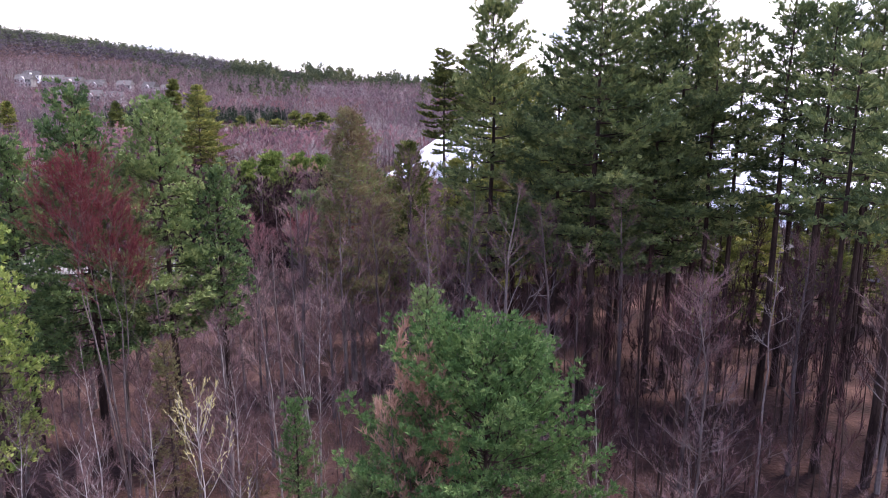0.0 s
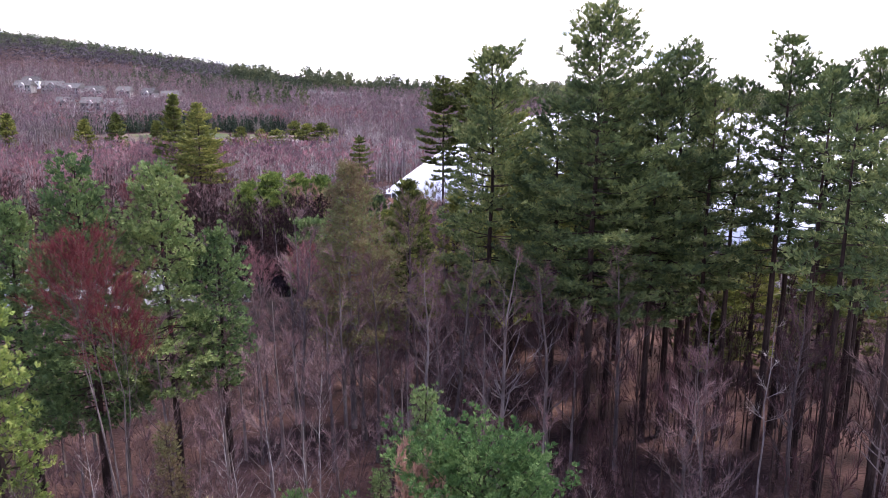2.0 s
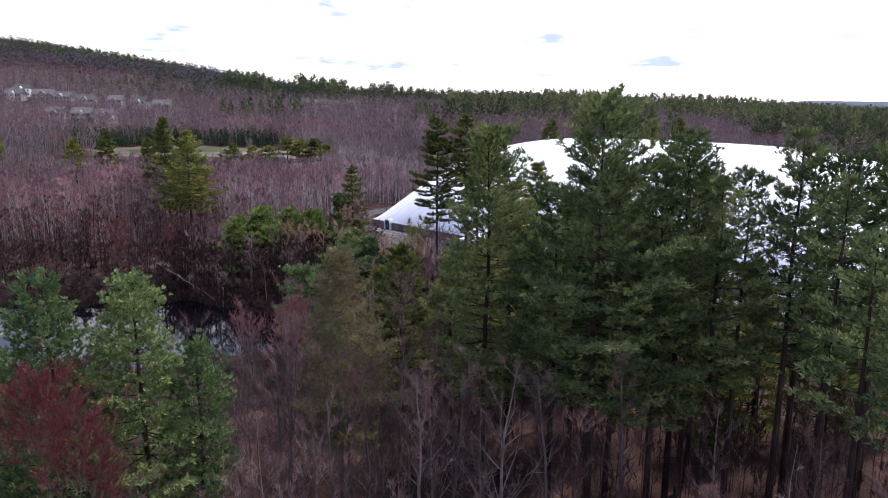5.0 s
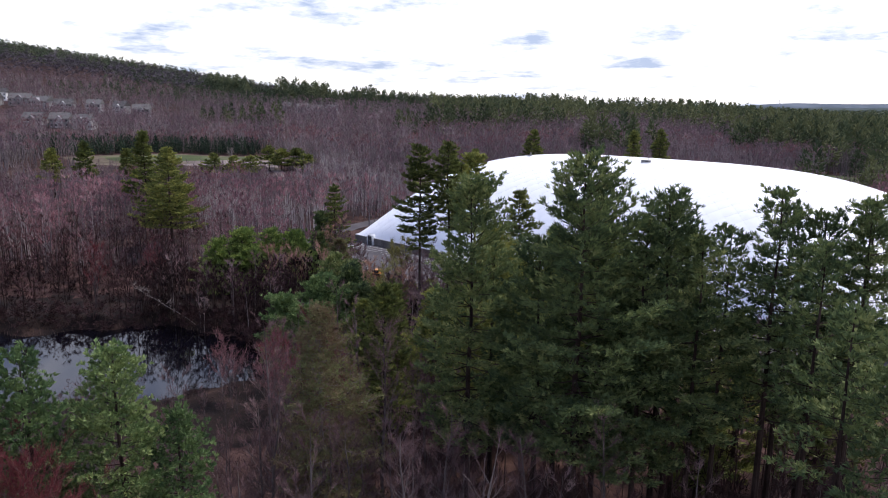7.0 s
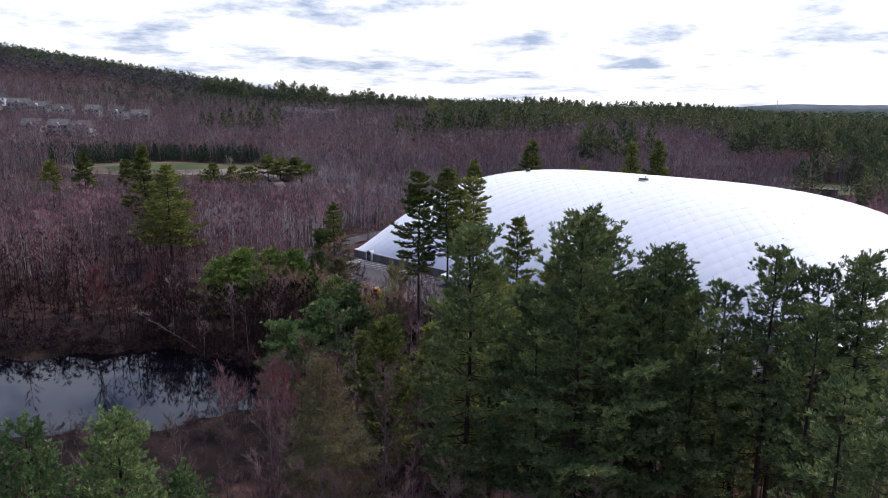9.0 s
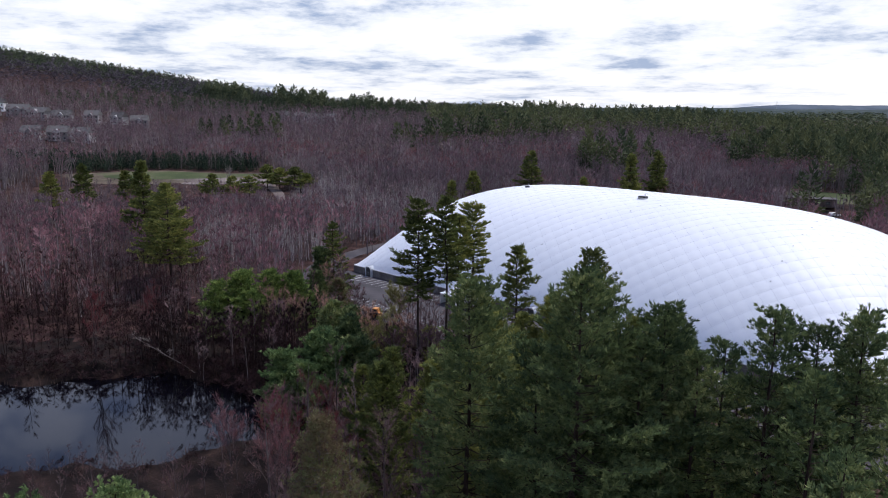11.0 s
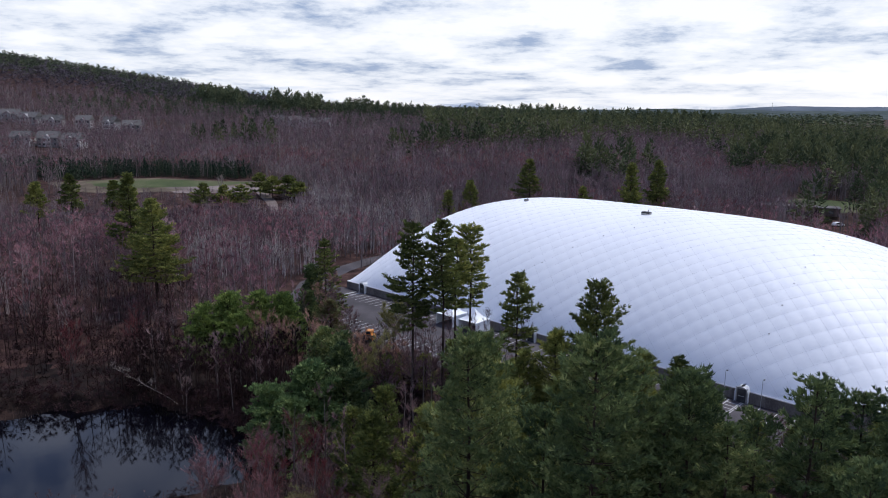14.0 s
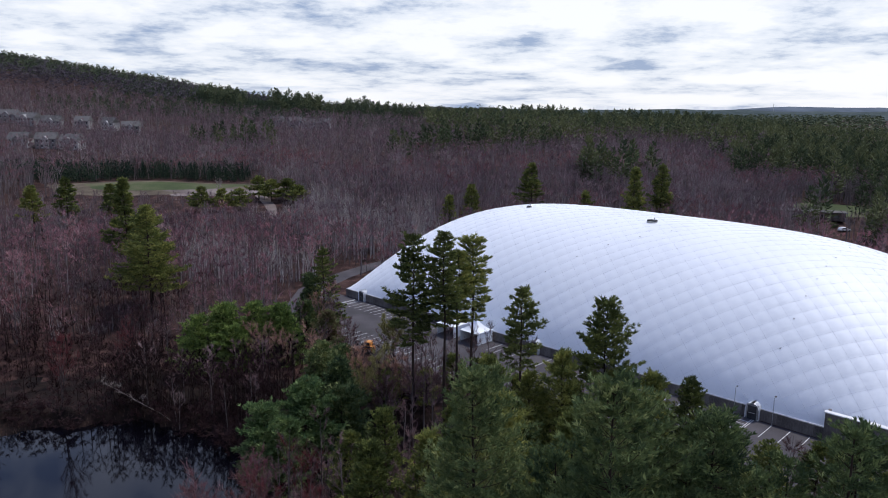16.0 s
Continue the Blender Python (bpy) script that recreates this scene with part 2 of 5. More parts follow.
M_ROOF = surface("grey_roof_shingles", [(0.3, (0.050, 0.047, 0.048)), (0.6, (0.110, 0.104, 0.104))], 0.9, 0.5, 8, 0.3, random_share=0.4)
M_GLASS_DARK = surface("dark_window_glass", [(0.3, (0.020, 0.024, 0.030)), (0.7, (0.050, 0.055, 0.062))], 0.12, 1, 5, 0.0)
M_YELLOW = surface("yellow_machine_paint", [(0.3, (0.430, 0.165, 0.030)), (0.6, (0.650, 0.270, 0.055))], 0.5, 1.5, 14, 0.1)
M_BLACK = surface("black_rubber", [(0.3, (0.015, 0.015, 0.016)), (0.7, (0.045, 0.045, 0.047))], 0.7, 2, 14, 0.2)
M_CABLE = surface("grey_net_cable", [(0.3, (0.430, 0.450, 0.490)), (0.6, (0.560, 0.580, 0.620))], 0.6, 0.3, 3, 0.0)
M_WILLOW = foliage("yellow_green_willow_twigs", [(0.2, (0.150, 0.140, 0.055)), (0.5, (0.240, 0.225, 0.090)), (0.85, (0.340, 0.320, 0.150))], patch=0.6, through_share=0.3)
M_WHITE = surface("white_paint", [(0.3, (0.640, 0.640, 0.640)), (0.6, (0.780, 0.780, 0.790))], 0.5, 1, 10, 0.05)
M_STEEL = surface("grey_galvanised_steel", [(0.3, (0.250, 0.260, 0.270)), (0.6, (0.420, 0.430, 0.440))], 0.5, 2, 14, 0.1, metal=0.6)
# the pale blue is distance haze painted into the ridge's base colour
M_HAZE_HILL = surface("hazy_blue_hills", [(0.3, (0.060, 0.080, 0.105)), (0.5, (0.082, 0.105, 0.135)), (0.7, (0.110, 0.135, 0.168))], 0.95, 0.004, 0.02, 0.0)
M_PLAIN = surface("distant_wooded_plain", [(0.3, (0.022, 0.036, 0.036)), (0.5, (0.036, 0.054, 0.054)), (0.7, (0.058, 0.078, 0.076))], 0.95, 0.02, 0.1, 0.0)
M_REED = foliage("dry_marsh_reeds", [(0.2, (0.120, 0.080, 0.060)), (0.5, (0.210, 0.145, 0.110)), (0.85, (0.310, 0.230, 0.180))], patch=0.2, through_share=0.2)


def membrane():
    """White coated fabric with faint grime that follows the seams' slack."""
    m, nt, N, L = nodes_of("white_dome_membrane")
    out, b = N("ShaderNodeOutputMaterial"), N("ShaderNodeBsdfPrincipled")
    tc, n1, n2 = N("ShaderNodeTexCoord"), N("ShaderNodeTexNoise"), N("ShaderNodeTexNoise")
    n1.inputs["Scale"].default_value, n1.inputs["Detail"].default_value = 0.05, 5
    n2.inputs["Scale"].default_value, n2.inputs["Detail"].default_value = 1.4, 4
    L(tc.outputs["Object"], n1.inputs["Vector"])
    L(tc.outputs["Object"], n2.inputs["Vector"])
    a = N("ShaderNodeMath")
    a.operation = "MULTIPLY_ADD"
    L(n2.outputs[0], a.inputs[0])
    a.inputs[1].default_value = 0.3
    L(n1.outputs[0], a.inputs[2])
    r = scatter(nt, [(0.45, (0.760, 0.790, 0.830)), (0.62, (0.815, 0.845, 0.880)), (0.85, (0.845, 0.870, 0.900))])
    L(a.outputs[0], r.inputs[0])
    L(r.outputs[0], b.inputs["Base Color"])
    b.inputs["Roughness"].default_value = 0.55
    L(b.outputs[0], out.inputs[0])
    return m


def water():
    m, nt, N, L = nodes_of("dark_pond_water")
    out, b, noi, bp, tc = N("ShaderNodeOutputMaterial"), N("ShaderNodeBsdfPrincipled"), N("ShaderNodeTexNoise"), N("ShaderNodeBump"), N("ShaderNodeTexCoord")
    b.inputs["Base Color"].default_value = (0.002, 0.002, 0.004, 1)
    b.inputs["Roughness"].default_value, b.inputs["IOR"].default_value = 0.04, 1.38
    noi.inputs["Scale"].default_value = 0.8
    L(tc.outputs["Object"], noi.inputs["Vector"])
    bp.inputs["Strength"].default_value, bp.inputs["Distance"].default_value = 0.05, 0.05
    L(noi.outputs[0], bp.inputs["Height"])
    L(bp.outputs[0], b.inputs["Normal"])
    L(b.outputs[0], out.inputs[0])
    return m


M_DOME, M_WATER = membrane(), water()


# ---- geometry helpers ----
class Geo:
    """Collects points and triangles."""

    def __init__(self):
        self.v, self.f, self.n = [], [], 0

    def add(self, v, f):
        self.v.append(np.asarray(v, float).reshape(-1, 3))
        self.f.append(np.asarray(f, int).reshape(-1, 3) + self.n)
        self.n += len(self.v[-1])

    def arrays(self):
        return np.concatenate(self.v), np.concatenate(self.f)

    def mesh(self, name, material, smooth=False):
        return mesh_of(name, *self.arrays(), material, smooth)


def mesh_of(name, v, f, material, smooth=False):
    me = bpy.data.meshes.new(name)
    me.vertices.add(len(v))
    me.vertices.foreach_set("co", np.ascontiguousarray(v, np.float32).ravel())
    me.loops.add(len(f) * 3)
    me.loops.foreach_set("vertex_index", np.ascontiguousarray(f, np.int32).ravel())
    me.polygons.add(len(f))
    me.polygons.foreach_set("loop_start", np.arange(len(f), dtype=np.int32) * 3)
    me.polygons.foreach_set("use_smooth", np.full(len(f), smooth))
    me.materials.append(material)
    me.update(calc_edges=True)
    return me


def child(name, mesh, parent, label=""):
    ob = new(name, mesh)
    ob.parent = parent
    return tagged(ob, label)


def part(name, bm, material, parent, label=""):
    me = bpy.data.meshes.new(name)
    bm.to_mesh(me)
    bm.free()
    me.materials.append(material)
    return child(name, me, parent, label)


def box_bm(sx, sy, sz, at=(0, 0, 0), bevel=0.0, turn=0.0):
    bm = bmesh.new()
    bmesh.ops.create_cube(bm, size=1, matrix=Matrix.Translation(at) @ Matrix.Rotation(radians(turn), 4, "Z") @ Matrix.Diagonal((sx, sy, sz, 1)))
    if bevel:
        bmesh.ops.bevel(bm, geom=bm.edges[:], offset=bevel, segments=1, affect="EDGES")
    return bm


def cyl_bm(r, depth, at=(0, 0, 0), axis="Z", k=14, r2=None):
    turn = {"Z": Matrix(), "X": Matrix.Rotation(radians(90), 4, "Y"), "Y": Matrix.Rotation(radians(90), 4, "X")}[axis]
    bm = bmesh.new()
    bmesh.ops.create_cone(bm, cap_ends=True, segments=k, radius1=r, radius2=r if r2 is None else r2, depth=depth, matrix=Matrix.Translation(at) @ turn)
    return bm


def unit(a):
    return a / np.maximum(np.linalg.norm(a, axis=-1, keepdims=True), 1e-9)


def tube(geo, pts, radii, k=5):
    pts, radii = np.asarray(pts, float), np.asarray(radii, float)
    d = unit(np.gradient(pts, axis=0))
    ref = np.where(np.abs(d[:, 2:3]) > 0.9, np.array([[1.0, 0, 0]]), np.array([[0, 0, 1.0]]))
    ref = np.repeat(ref[:1], len(d), 0)
    a = unit(np.cross(d, ref))
    b = np.cross(d, a)
    ang = np.arange(k) * 2 * math.pi / k
    ring = pts[:, None] + radii[:, None, None] * (np.cos(ang)[None, :, None] * a[:, None] + np.sin(ang)[None, :, None] * b[:, None])
    f = []
    for i in range(len(pts) - 1):
        for j in range(k):
            p, q = i * k + j, i * k + (j + 1) % k
            f += [(p, q, q + k), (p, q + k, p + k)]
    geo.add(ring.reshape(-1, 3), f)


def slivers(geo, p, d, length, width, rng):
    """Thin pointed pieces: twigs and needles."""
    n = len(p)
    side = unit(np.cross(d, rng.normal(size=(n, 3)))) * np.reshape(width, (-1, 1)) * 0.5
    v = np.stack([p - side, p + side, p + d * np.reshape(length, (-1, 1))], 1)
    geo.add(v, np.arange(3 * n).reshape(-1, 3))


def spikes(geo, p, d, length, radius, rng):
    """Three-sided tapering sticks: thin limbs."""
    n = len(p)
    a = unit(np.cross(d, rng.normal(size=(n, 3))))
    b = np.cross(d, a)
    r = np.reshape(np.broadcast_to(radius, (n,)), (-1, 1))
    v = np.stack([p + a * r, p + (-0.5 * a + 0.866 * b) * r, p + (-0.5 * a - 0.866 * b) * r, p + d * np.reshape(length, (-1, 1))], 1)
    i = np.arange(n)[:, None, None] * 4
    geo.add(v, (i + np.array([[0, 1, 3], [1, 2, 3], [2, 0, 3]])).reshape(-1, 3))


# ---- plants ----
def grow_bare(seed, h, spread, stems=1, limbs=16, subs=6, twigs=5, twig_len=0.9, twig_w=0.016, rise=0.75, first=0.28, r0=None, lean=(0, 0), sides=6, cheap=False, upright=1.0, splay=0.16, slim=1.0):
    """A leafless tree: trunk or stems, limbs, fine twigs. Returns the three parts' geometry."""
    rng = np.random.default_rng(seed)
    trunk, limb, crown = Geo(), Geo(), Geo()
    r0 = r0 or 0.011 * h + 0.02
    for s in range(stems):
        tilt = rng.normal(0, 0.03 if stems == 1 else splay, 2) + np.array(lean)
        n = 4 if cheap else 9
        tz = np.linspace(0, 1, n)
        wob = np.cumsum(rng.normal(0, 0.012, (n, 2)), 0) * h
        hh = h * (1 if s == 0 else rng.uniform(0.75, 1))
        pts = np.column_stack([tilt[0] * hh * tz + wob[:, 0] * tz, tilt[1] * hh * tz + wob[:, 1] * tz, hh * tz])
        rad = r0 * (1 - 0.93 * tz) / math.sqrt(stems)
        pts[0, 2] = -0.3
        tube(trunk, pts, rad, sides)
        m = max(3, limbs // stems)
        ss = np.sort(rng.uniform(first, 0.98, m))
        az0 = rng.uniform(0, 6.28)
        for i, q in enumerate(ss):
            base = np.array([np.interp(q, tz, pts[:, c]) for c in range(3)])
            az = az0 + i * 2.4 + rng.normal(0, 0.4)
            up = rise * rng.uniform(0.6, 1.3)
            d = unit(np.array([math.cos(az), math.sin(az), up]))
            ln = spread * (1.15 - 0.85 * (q - first) / (1 - first)) * rng.uniform(0.65, 1.15) * math.hypot(1, up) * 0.8
            k = 5
            bt = np.linspace(0, 1, k)
            bend = np.array([0, 0, 0.22 * ln])
            bp = base + np.outer(bt, d * ln) + np.outer(bt ** 2, bend) + rng.normal(0, 0.05 * ln, (k, 3)) * bt[:, None]
            rb = np.interp(q, tz, rad) * 0.5 * slim
            if cheap:
                spikes(limb, bp[:1], unit(bp[-1:] - bp[:1]), np.array([np.linalg.norm(bp[-1] - bp[0])]), rb, rng)
            else:
                tube(limb, bp, rb * (1 - 0.85 * bt) + 0.004, 4)
            at = rng.uniform(0.25, 1.0, subs)
            sp = np.column_stack([np.interp(at, bt, bp[:, c]) for c in range(3)])
            sd = unit(d + rng.normal(0, 0.5, (subs, 3)) + np.array([0, 0, 0.25 + 0.3 * upright]))
            sl = ln * 0.42 * rng.uniform(0.6, 1.2, subs) * (1.1 - 0.5 * at)
            spikes(limb, sp, sd, sl, rb * 0.4 + 0.004, rng)
            tn = subs * twigs
            idx = np.repeat(np.arange(subs), twigs)
            u = rng.uniform(0.2, 1.0, tn)
            tp = sp[idx] + sd[idx] * (sl[idx] * u)[:, None]
            td = unit(sd[idx] + rng.normal(0, 0.55, (tn, 3)) + np.array([0, 0, 0.15 + 0.3 * upright]))
            slivers(crown, tp, td, twig_len * rng.uniform(0.5, 1.2, tn), twig_w, rng)
            tn = twigs * 2
            u = rng.uniform(0.4, 1, tn)
            tp = np.column_stack([np.interp(u, bt, bp[:, c]) for c in range(3)])
            td = unit(d + rng.normal(0, 0.6, (tn, 3)) + np.array([0, 0, 0.15 + 0.3 * upright]))
            slivers(crown, tp, td, twig_len * rng.uniform(0.5, 1.2, tn), twig_w, rng)
    return trunk, limb, crown


def tufts(geo, c, d, length, width, needles, rng, spread=0.42, flat=1.0):
    """Brushes of needles: each tuft is one fan of slivers that share their root."""
    n = len(c)
    k = needles
    D = unit(np.repeat(d, k, 0) + rng.normal(0, spread, (n * k, 3)) * [1, 1, flat])
    side = unit(np.cross(D, rng.normal(size=(n * k, 3)))) * (width * rng.uniform(0.7, 1.3, (n * k, 1)))
    ln = length * np.repeat(rng.uniform(0.75, 1.2, n), k)[:, None] * rng.uniform(0.7, 1.15, (n * k, 1))
    C = np.repeat(c, k, 0)
    v = np.concatenate([c[:, None], (C + D * ln * 0.55 + side).reshape(n, k, 3), (C + D * ln).reshape(n, k, 3)], 1).reshape(-1, 3)
    m = 2 * k + 1
    r = np.repeat(np.arange(n) * m, k)
    q = np.tile(np.arange(k), n)
    geo.add(v, np.column_stack([r, r + 1 + q, r + 1 + k + q]))


def grow_pine(seed, h, base, radius, step=0.9, per=5, gap=0.2, needles=8, needle=0.26, width=0.05, r0=0.26, full=0.5, droop=0.0, gaps=0.2, dead=10, lean=0.01, inner=0.35, tilt=0.85, thick=0.08, spread=0.42, low=0.6, lift=0.42, flat=1.0, tip=0.0):
    """A white pine: straight trunk, whorls of level boughs that turn up at the tips, each a spray of side shoots set with needle tufts."""
    rng = np.random.default_rng(seed)
    trunk, limb, crown = Geo(), Geo(), Geo()
    n = 9
    tz = np.linspace(0, 1, n)
    off = np.cumsum(rng.normal(0, 0.004, (n, 2)), 0) * h + np.outer(tz, rng.normal(0, lean, 2)) * h
    pts = np.column_stack([off * tz[:, None] - np.outer(tz ** 2, off[-1]), tz * h])
    pts[0, 2] = -0.4
    rad = r0 * (1 - 0.94 * tz) + 0.012
    tube(trunk, pts, rad, 7)

    def on_trunk(z):
        return np.array([np.interp(z / h, tz, pts[:, c]) for c in range(3)])
    lop = rng.uniform(0, 6.28)
    z = base
    P, D = [], []
    up = np.array([0, 0, 1.0])
    while z < h - 0.25:
        s = (z - base) / (h - base)
        prof = min(1, low + 2.2 * s) * (1 - s) ** full + 0.04
        az0, vary = rng.uniform(0, 6.28), rng.uniform(0.7, 1.15)
        k = per + (rng.random() < 0.5)
        for i in range(k):
            if rng.random() < gaps * (1 - 0.7 * s):
                continue
            az = az0 + i * 6.28 / k + rng.normal(0, 0.3)
            ln = max(radius * prof * vary * rng.uniform(0.6, 1.15) * (1 + 0.2 * math.cos(az - lop)), 0.45)
            el = -0.08 - droop + tilt * s ** 1.6 + rng.normal(0, 0.07)
            d = np.array([math.cos(az) * math.cos(el), math.sin(az) * math.cos(el), math.sin(el)])
            b0 = on_trunk(z + rng.uniform(-0.1, 0.1))
            bt = np.linspace(0, 1, 5)
            bp = b0 + np.outer(bt, d * ln) + np.outer(0.16 * bt ** 2.5 - 0.05 * np.sin(math.pi * bt), up * ln)
            tube(limb, bp, np.interp(z / h, tz, rad) * 0.3 * (1 - 0.85 * bt) + 0.006, 3)
            across = np.array([-math.sin(az), math.cos(az), 0])
            # along the bough itself
            m = max(3, int(ln * (1 - inner) / gap))
            u = inner + (1.02 - inner) * (np.arange(m) + rng.uniform(0, 1, m)) / m
            P.append(np.column_stack([np.interp(u, bt, bp[:, j]) for j in range(3)]))
            D.append(np.tile(d * 0.75 + up * lift, (m, 1)))
            # side shoots, alternating, shorter towards the tip
            ns = max(2, int(2.0 + ln * 1.7))
            us = inner * 0.9 + (0.96 - inner * 0.9) * (np.arange(ns) + rng.uniform(0.1, 0.9, ns)) / ns
            root = np.column_stack([np.interp(us, bt, bp[:, j]) for j in range(3)])
            way = np.where(np.arange(ns) % 2 == 0, 1.0, -1.0)[:, None]
            sd = unit(d[None] * rng.uniform(0.5, 0.95, (ns, 1)) + across[None] * way * rng.uniform(0.5, 0.95, (ns, 1)) + up * rng.uniform(-0.05, 0.3, (ns, 1)))
            sl = ln * 0.46 * (1.12 - us) * rng.uniform(0.65, 1.25, ns) + 0.15
            mm = np.maximum(2, (sl * 0.85 / gap).astype(int))
            idx = np.repeat(np.arange(ns), mm)
            t = 1.05 - 0.83 * rng.uniform(0, 1, len(idx)) ** (1 + tip)
            P.append(root[idx] + sd[idx] * (sl[idx] * t)[:, None] + up * (0.12 * sl[idx] * t ** 2)[:, None])
            D.append(sd[idx] * 0.75 + up * lift)
        z += step * rng.uniform(0.75, 1.3) * (1 - 0.4 * s)
    top = on_trunk(h)
    P.append(top + rng.normal(0, 0.08, (8, 3)) - np.array([0, 0, 0.3]))
    D.append(np.tile([[0, 0, 1.0]], (8, 1)))
    P, D = np.concatenate(P), np.concatenate(D)
    tufts(crown, P + rng.normal(0, thick, P.shape) * [1.6, 1.6, 0.8 * flat], D, needle, width, needles, rng, spread, flat)
    if dead:
        zz = rng.uniform(0.25 * base, base, dead)
        az = rng.uniform(0, 6.28, dead)
        p = np.array([on_trunk(q) for q in zz])
        d = unit(np.column_stack([np.cos(az), np.sin(az), rng.uniform(-0.3, 0.15, dead)]))
        spikes(limb, p, d, rng.uniform(0.8, 2.6, dead), 0.025, rng)
    return trunk, limb, crown


def merged(*geos):
    g = Geo()
    for q in geos:
        if q.v:
            g.add(*q.arrays())
    return g.arrays()


def plant(name, grown, mats, label, category, group=""):
    """A tree as one thing: trunk with its limbs, crown."""
    e = new(name)
    trunk, limb, crown = grown
    child("trunk", mesh_of("trunk", *merged(trunk, limb), mats[0]), e)
    child("crown", crown.mesh("crown", mats[2]), e)
    return tagged(e, label, category, group)


def meadow(templates, pos, scale, yaw, pick):
    """Many copies of simple templates as one array of points and triangles. scale: (n, 3)."""
    V, F, n = [], [], 0
    for i, (tv, tf) in enumerate(templates):
        sel = np.nonzero(pick == i)[0]
        if not len(sel):
            continue
        c, s = np.cos(yaw[sel])[:, None], np.sin(yaw[sel])[:, None]
        p = tv[None] * scale[sel][:, None]
        q = np.stack([p[..., 0] * c - p[..., 1] * s, p[..., 0] * s + p[..., 1] * c, p[..., 2]], -1) + pos[sel][:, None]
        V.append(q.reshape(-1, 3))
        F.append((tf[None] + (np.arange(len(sel)) * len(tv))[:, None, None]).reshape(-1, 3) + n)
        n += len(sel) * len(tv)
    return np.concatenate(V), np.concatenate(F)


# ---- the lie of the land ----
DOME_A, ALONG, INTO = np.array((-16.2, 183.6)), np.array((0.687, -0.727)), np.array((0.727, 0.687))
DOME_L, DOME_W, DOME_H, WALL_H = 120.7, 70.6, 20.84, 1.7


def smooth(a, b, x):
    t = np.clip((np.asarray(x, float) - a) / (b - a), 0, 1)
    return t * t * (3 - 2 * t)


def dome_coords(x, y):
    x, y = np.asarray(x, float) - DOME_A[0], np.asarray(y, float) - DOME_A[1]
    return x * ALONG[0] + y * ALONG[1], x * INTO[0] + y * INTO[1]


def pond_depth(x, y):
    """Over 0 inside the pond."""
    x, y = np.asarray(x, float), np.asarray(y, float)
    a = 1 - ((x + 47) / 29) ** 2 - ((y - 100) / 16) ** 2
    b = 1 - ((x + 80) / 32) ** 2 - ((y - 103) / 13) ** 2
    wob = 0.16 * np.sin(x * 0.37 + 1.3) * np.sin(y * 0.31) + 0.08 * np.sin(x * 0.9 + y * 0.7)
    return np.maximum(a, b) + wob


def land(x, y):
    x, y = np.asarray(x, float), np.asarray(y, float)
    z = np.interp(y, [0, 230, 290, 340, 500, 700, 860, 1150, 1500, 5000], [0, 0, 5, 8.5, 14, 21, 27, 19, 8, 0])
    z = z * (1 - 0.75 * smooth(280, 520, x)) * (1 - (0.55 - 0.27 * smooth(500, 750, y)) * smooth(90, 220, x))
    z = z + 13 * smooth(-90, -380, x) * smooth(330, 620, y) * (1 - smooth(1200, 1700, y))
    z = z + 80 * np.exp(-(((x + 805) / 460) ** 2) - ((y - 1060) / 330) ** 2)
    z = z + 0.35 * np.sin(x * 0.09 + 0.5) * np.sin(y * 0.075) * (1 - smooth(-45, -30, dome_coords(x, y)[1]) * smooth(260, 240, y))
    z = z - 1.9 * smooth(-0.12, 0.2, pond_depth(x, y))
    # two low islets in the pond
    return z + 1.2 * np.exp(-((x + 52.3) / 2.4) ** 2 - ((y - 116.5) / 1.3) ** 2) + 1.15 * np.exp(-((x + 60) / 5) ** 2 - ((y - 113) / 2.2) ** 2)


def in_field(x, y):
    return ((x + 113) / 59) ** 2 + ((y - 335) / 26) ** 2 < 1


def young_growth(x, y):
    """Where the woods are lower: before the field, before the houses, along the pond."""
    f = 1 - 0.6 * ((x > -165) & (x < -40) & (y > 255) & (y < 312))
    f = f * (1 - 0.10 * ((x < -110) & (y > 440) & (y < 515)) - 0.25 * ((x < -120) & (y > 515) & (y < 575)))
    f = f * (1 - 0.4 * ((x < -16) & (y > 58) & (y < 66)) - 0.65 * ((x < -16) & (y >= 66) & (y < 92)))
    return f * (1 - 0.25 * ((x < -47) & (y > 104) & (y < 136)))


def in_lawn(x, y):
    return (((x - 174) / 19) ** 2 + ((y - 303) / 20) ** 2 < 1)


CLEAR = [(-330, 586, 15), (-322, 566, 13), (-309, 550, 10), (-299, 534, 9), (-290, 518, 9), (-281, 502, 8), (122, 212, 9), (136, 236, 11), (149, 258, 12), (160, 277, 13), (150, 283, 11), (140, 288, 8)]


def clear_of_crowns(x, y):
    k = np.ones(len(x), bool)
    for cx, cy, r in CLEAR:
        k &= (x - cx) ** 2 + (y - cy) ** 2 > r * r
    return k


def open_ground(x, y):
    """Where trees may stand."""
    s, w = dome_coords(x, y)
    built = (s > -9 + 0.75 * np.maximum(-w - 8, 0)) & (s < DOME_L + 22) & (w > np.where(s > 22, -23, -31)) & (w < DOME_W + 7)
    lane = (np.abs(s - np.interp(w, [-14, 0, 12, 24, 62], [-10, -11, -17, -20.5, -24])) < 4) & (w > -14) & (w < 66)
    track = (np.abs(x - np.interp(y, [262, 275, 322], [-46.5, -50.5, -65.5])) < 4.5) & (y > 258) & (y < 326)
    return ~(built | lane | track | (pond_depth(x, y) > 0.0) | in_field(x, y) | in_lawn(x, y))


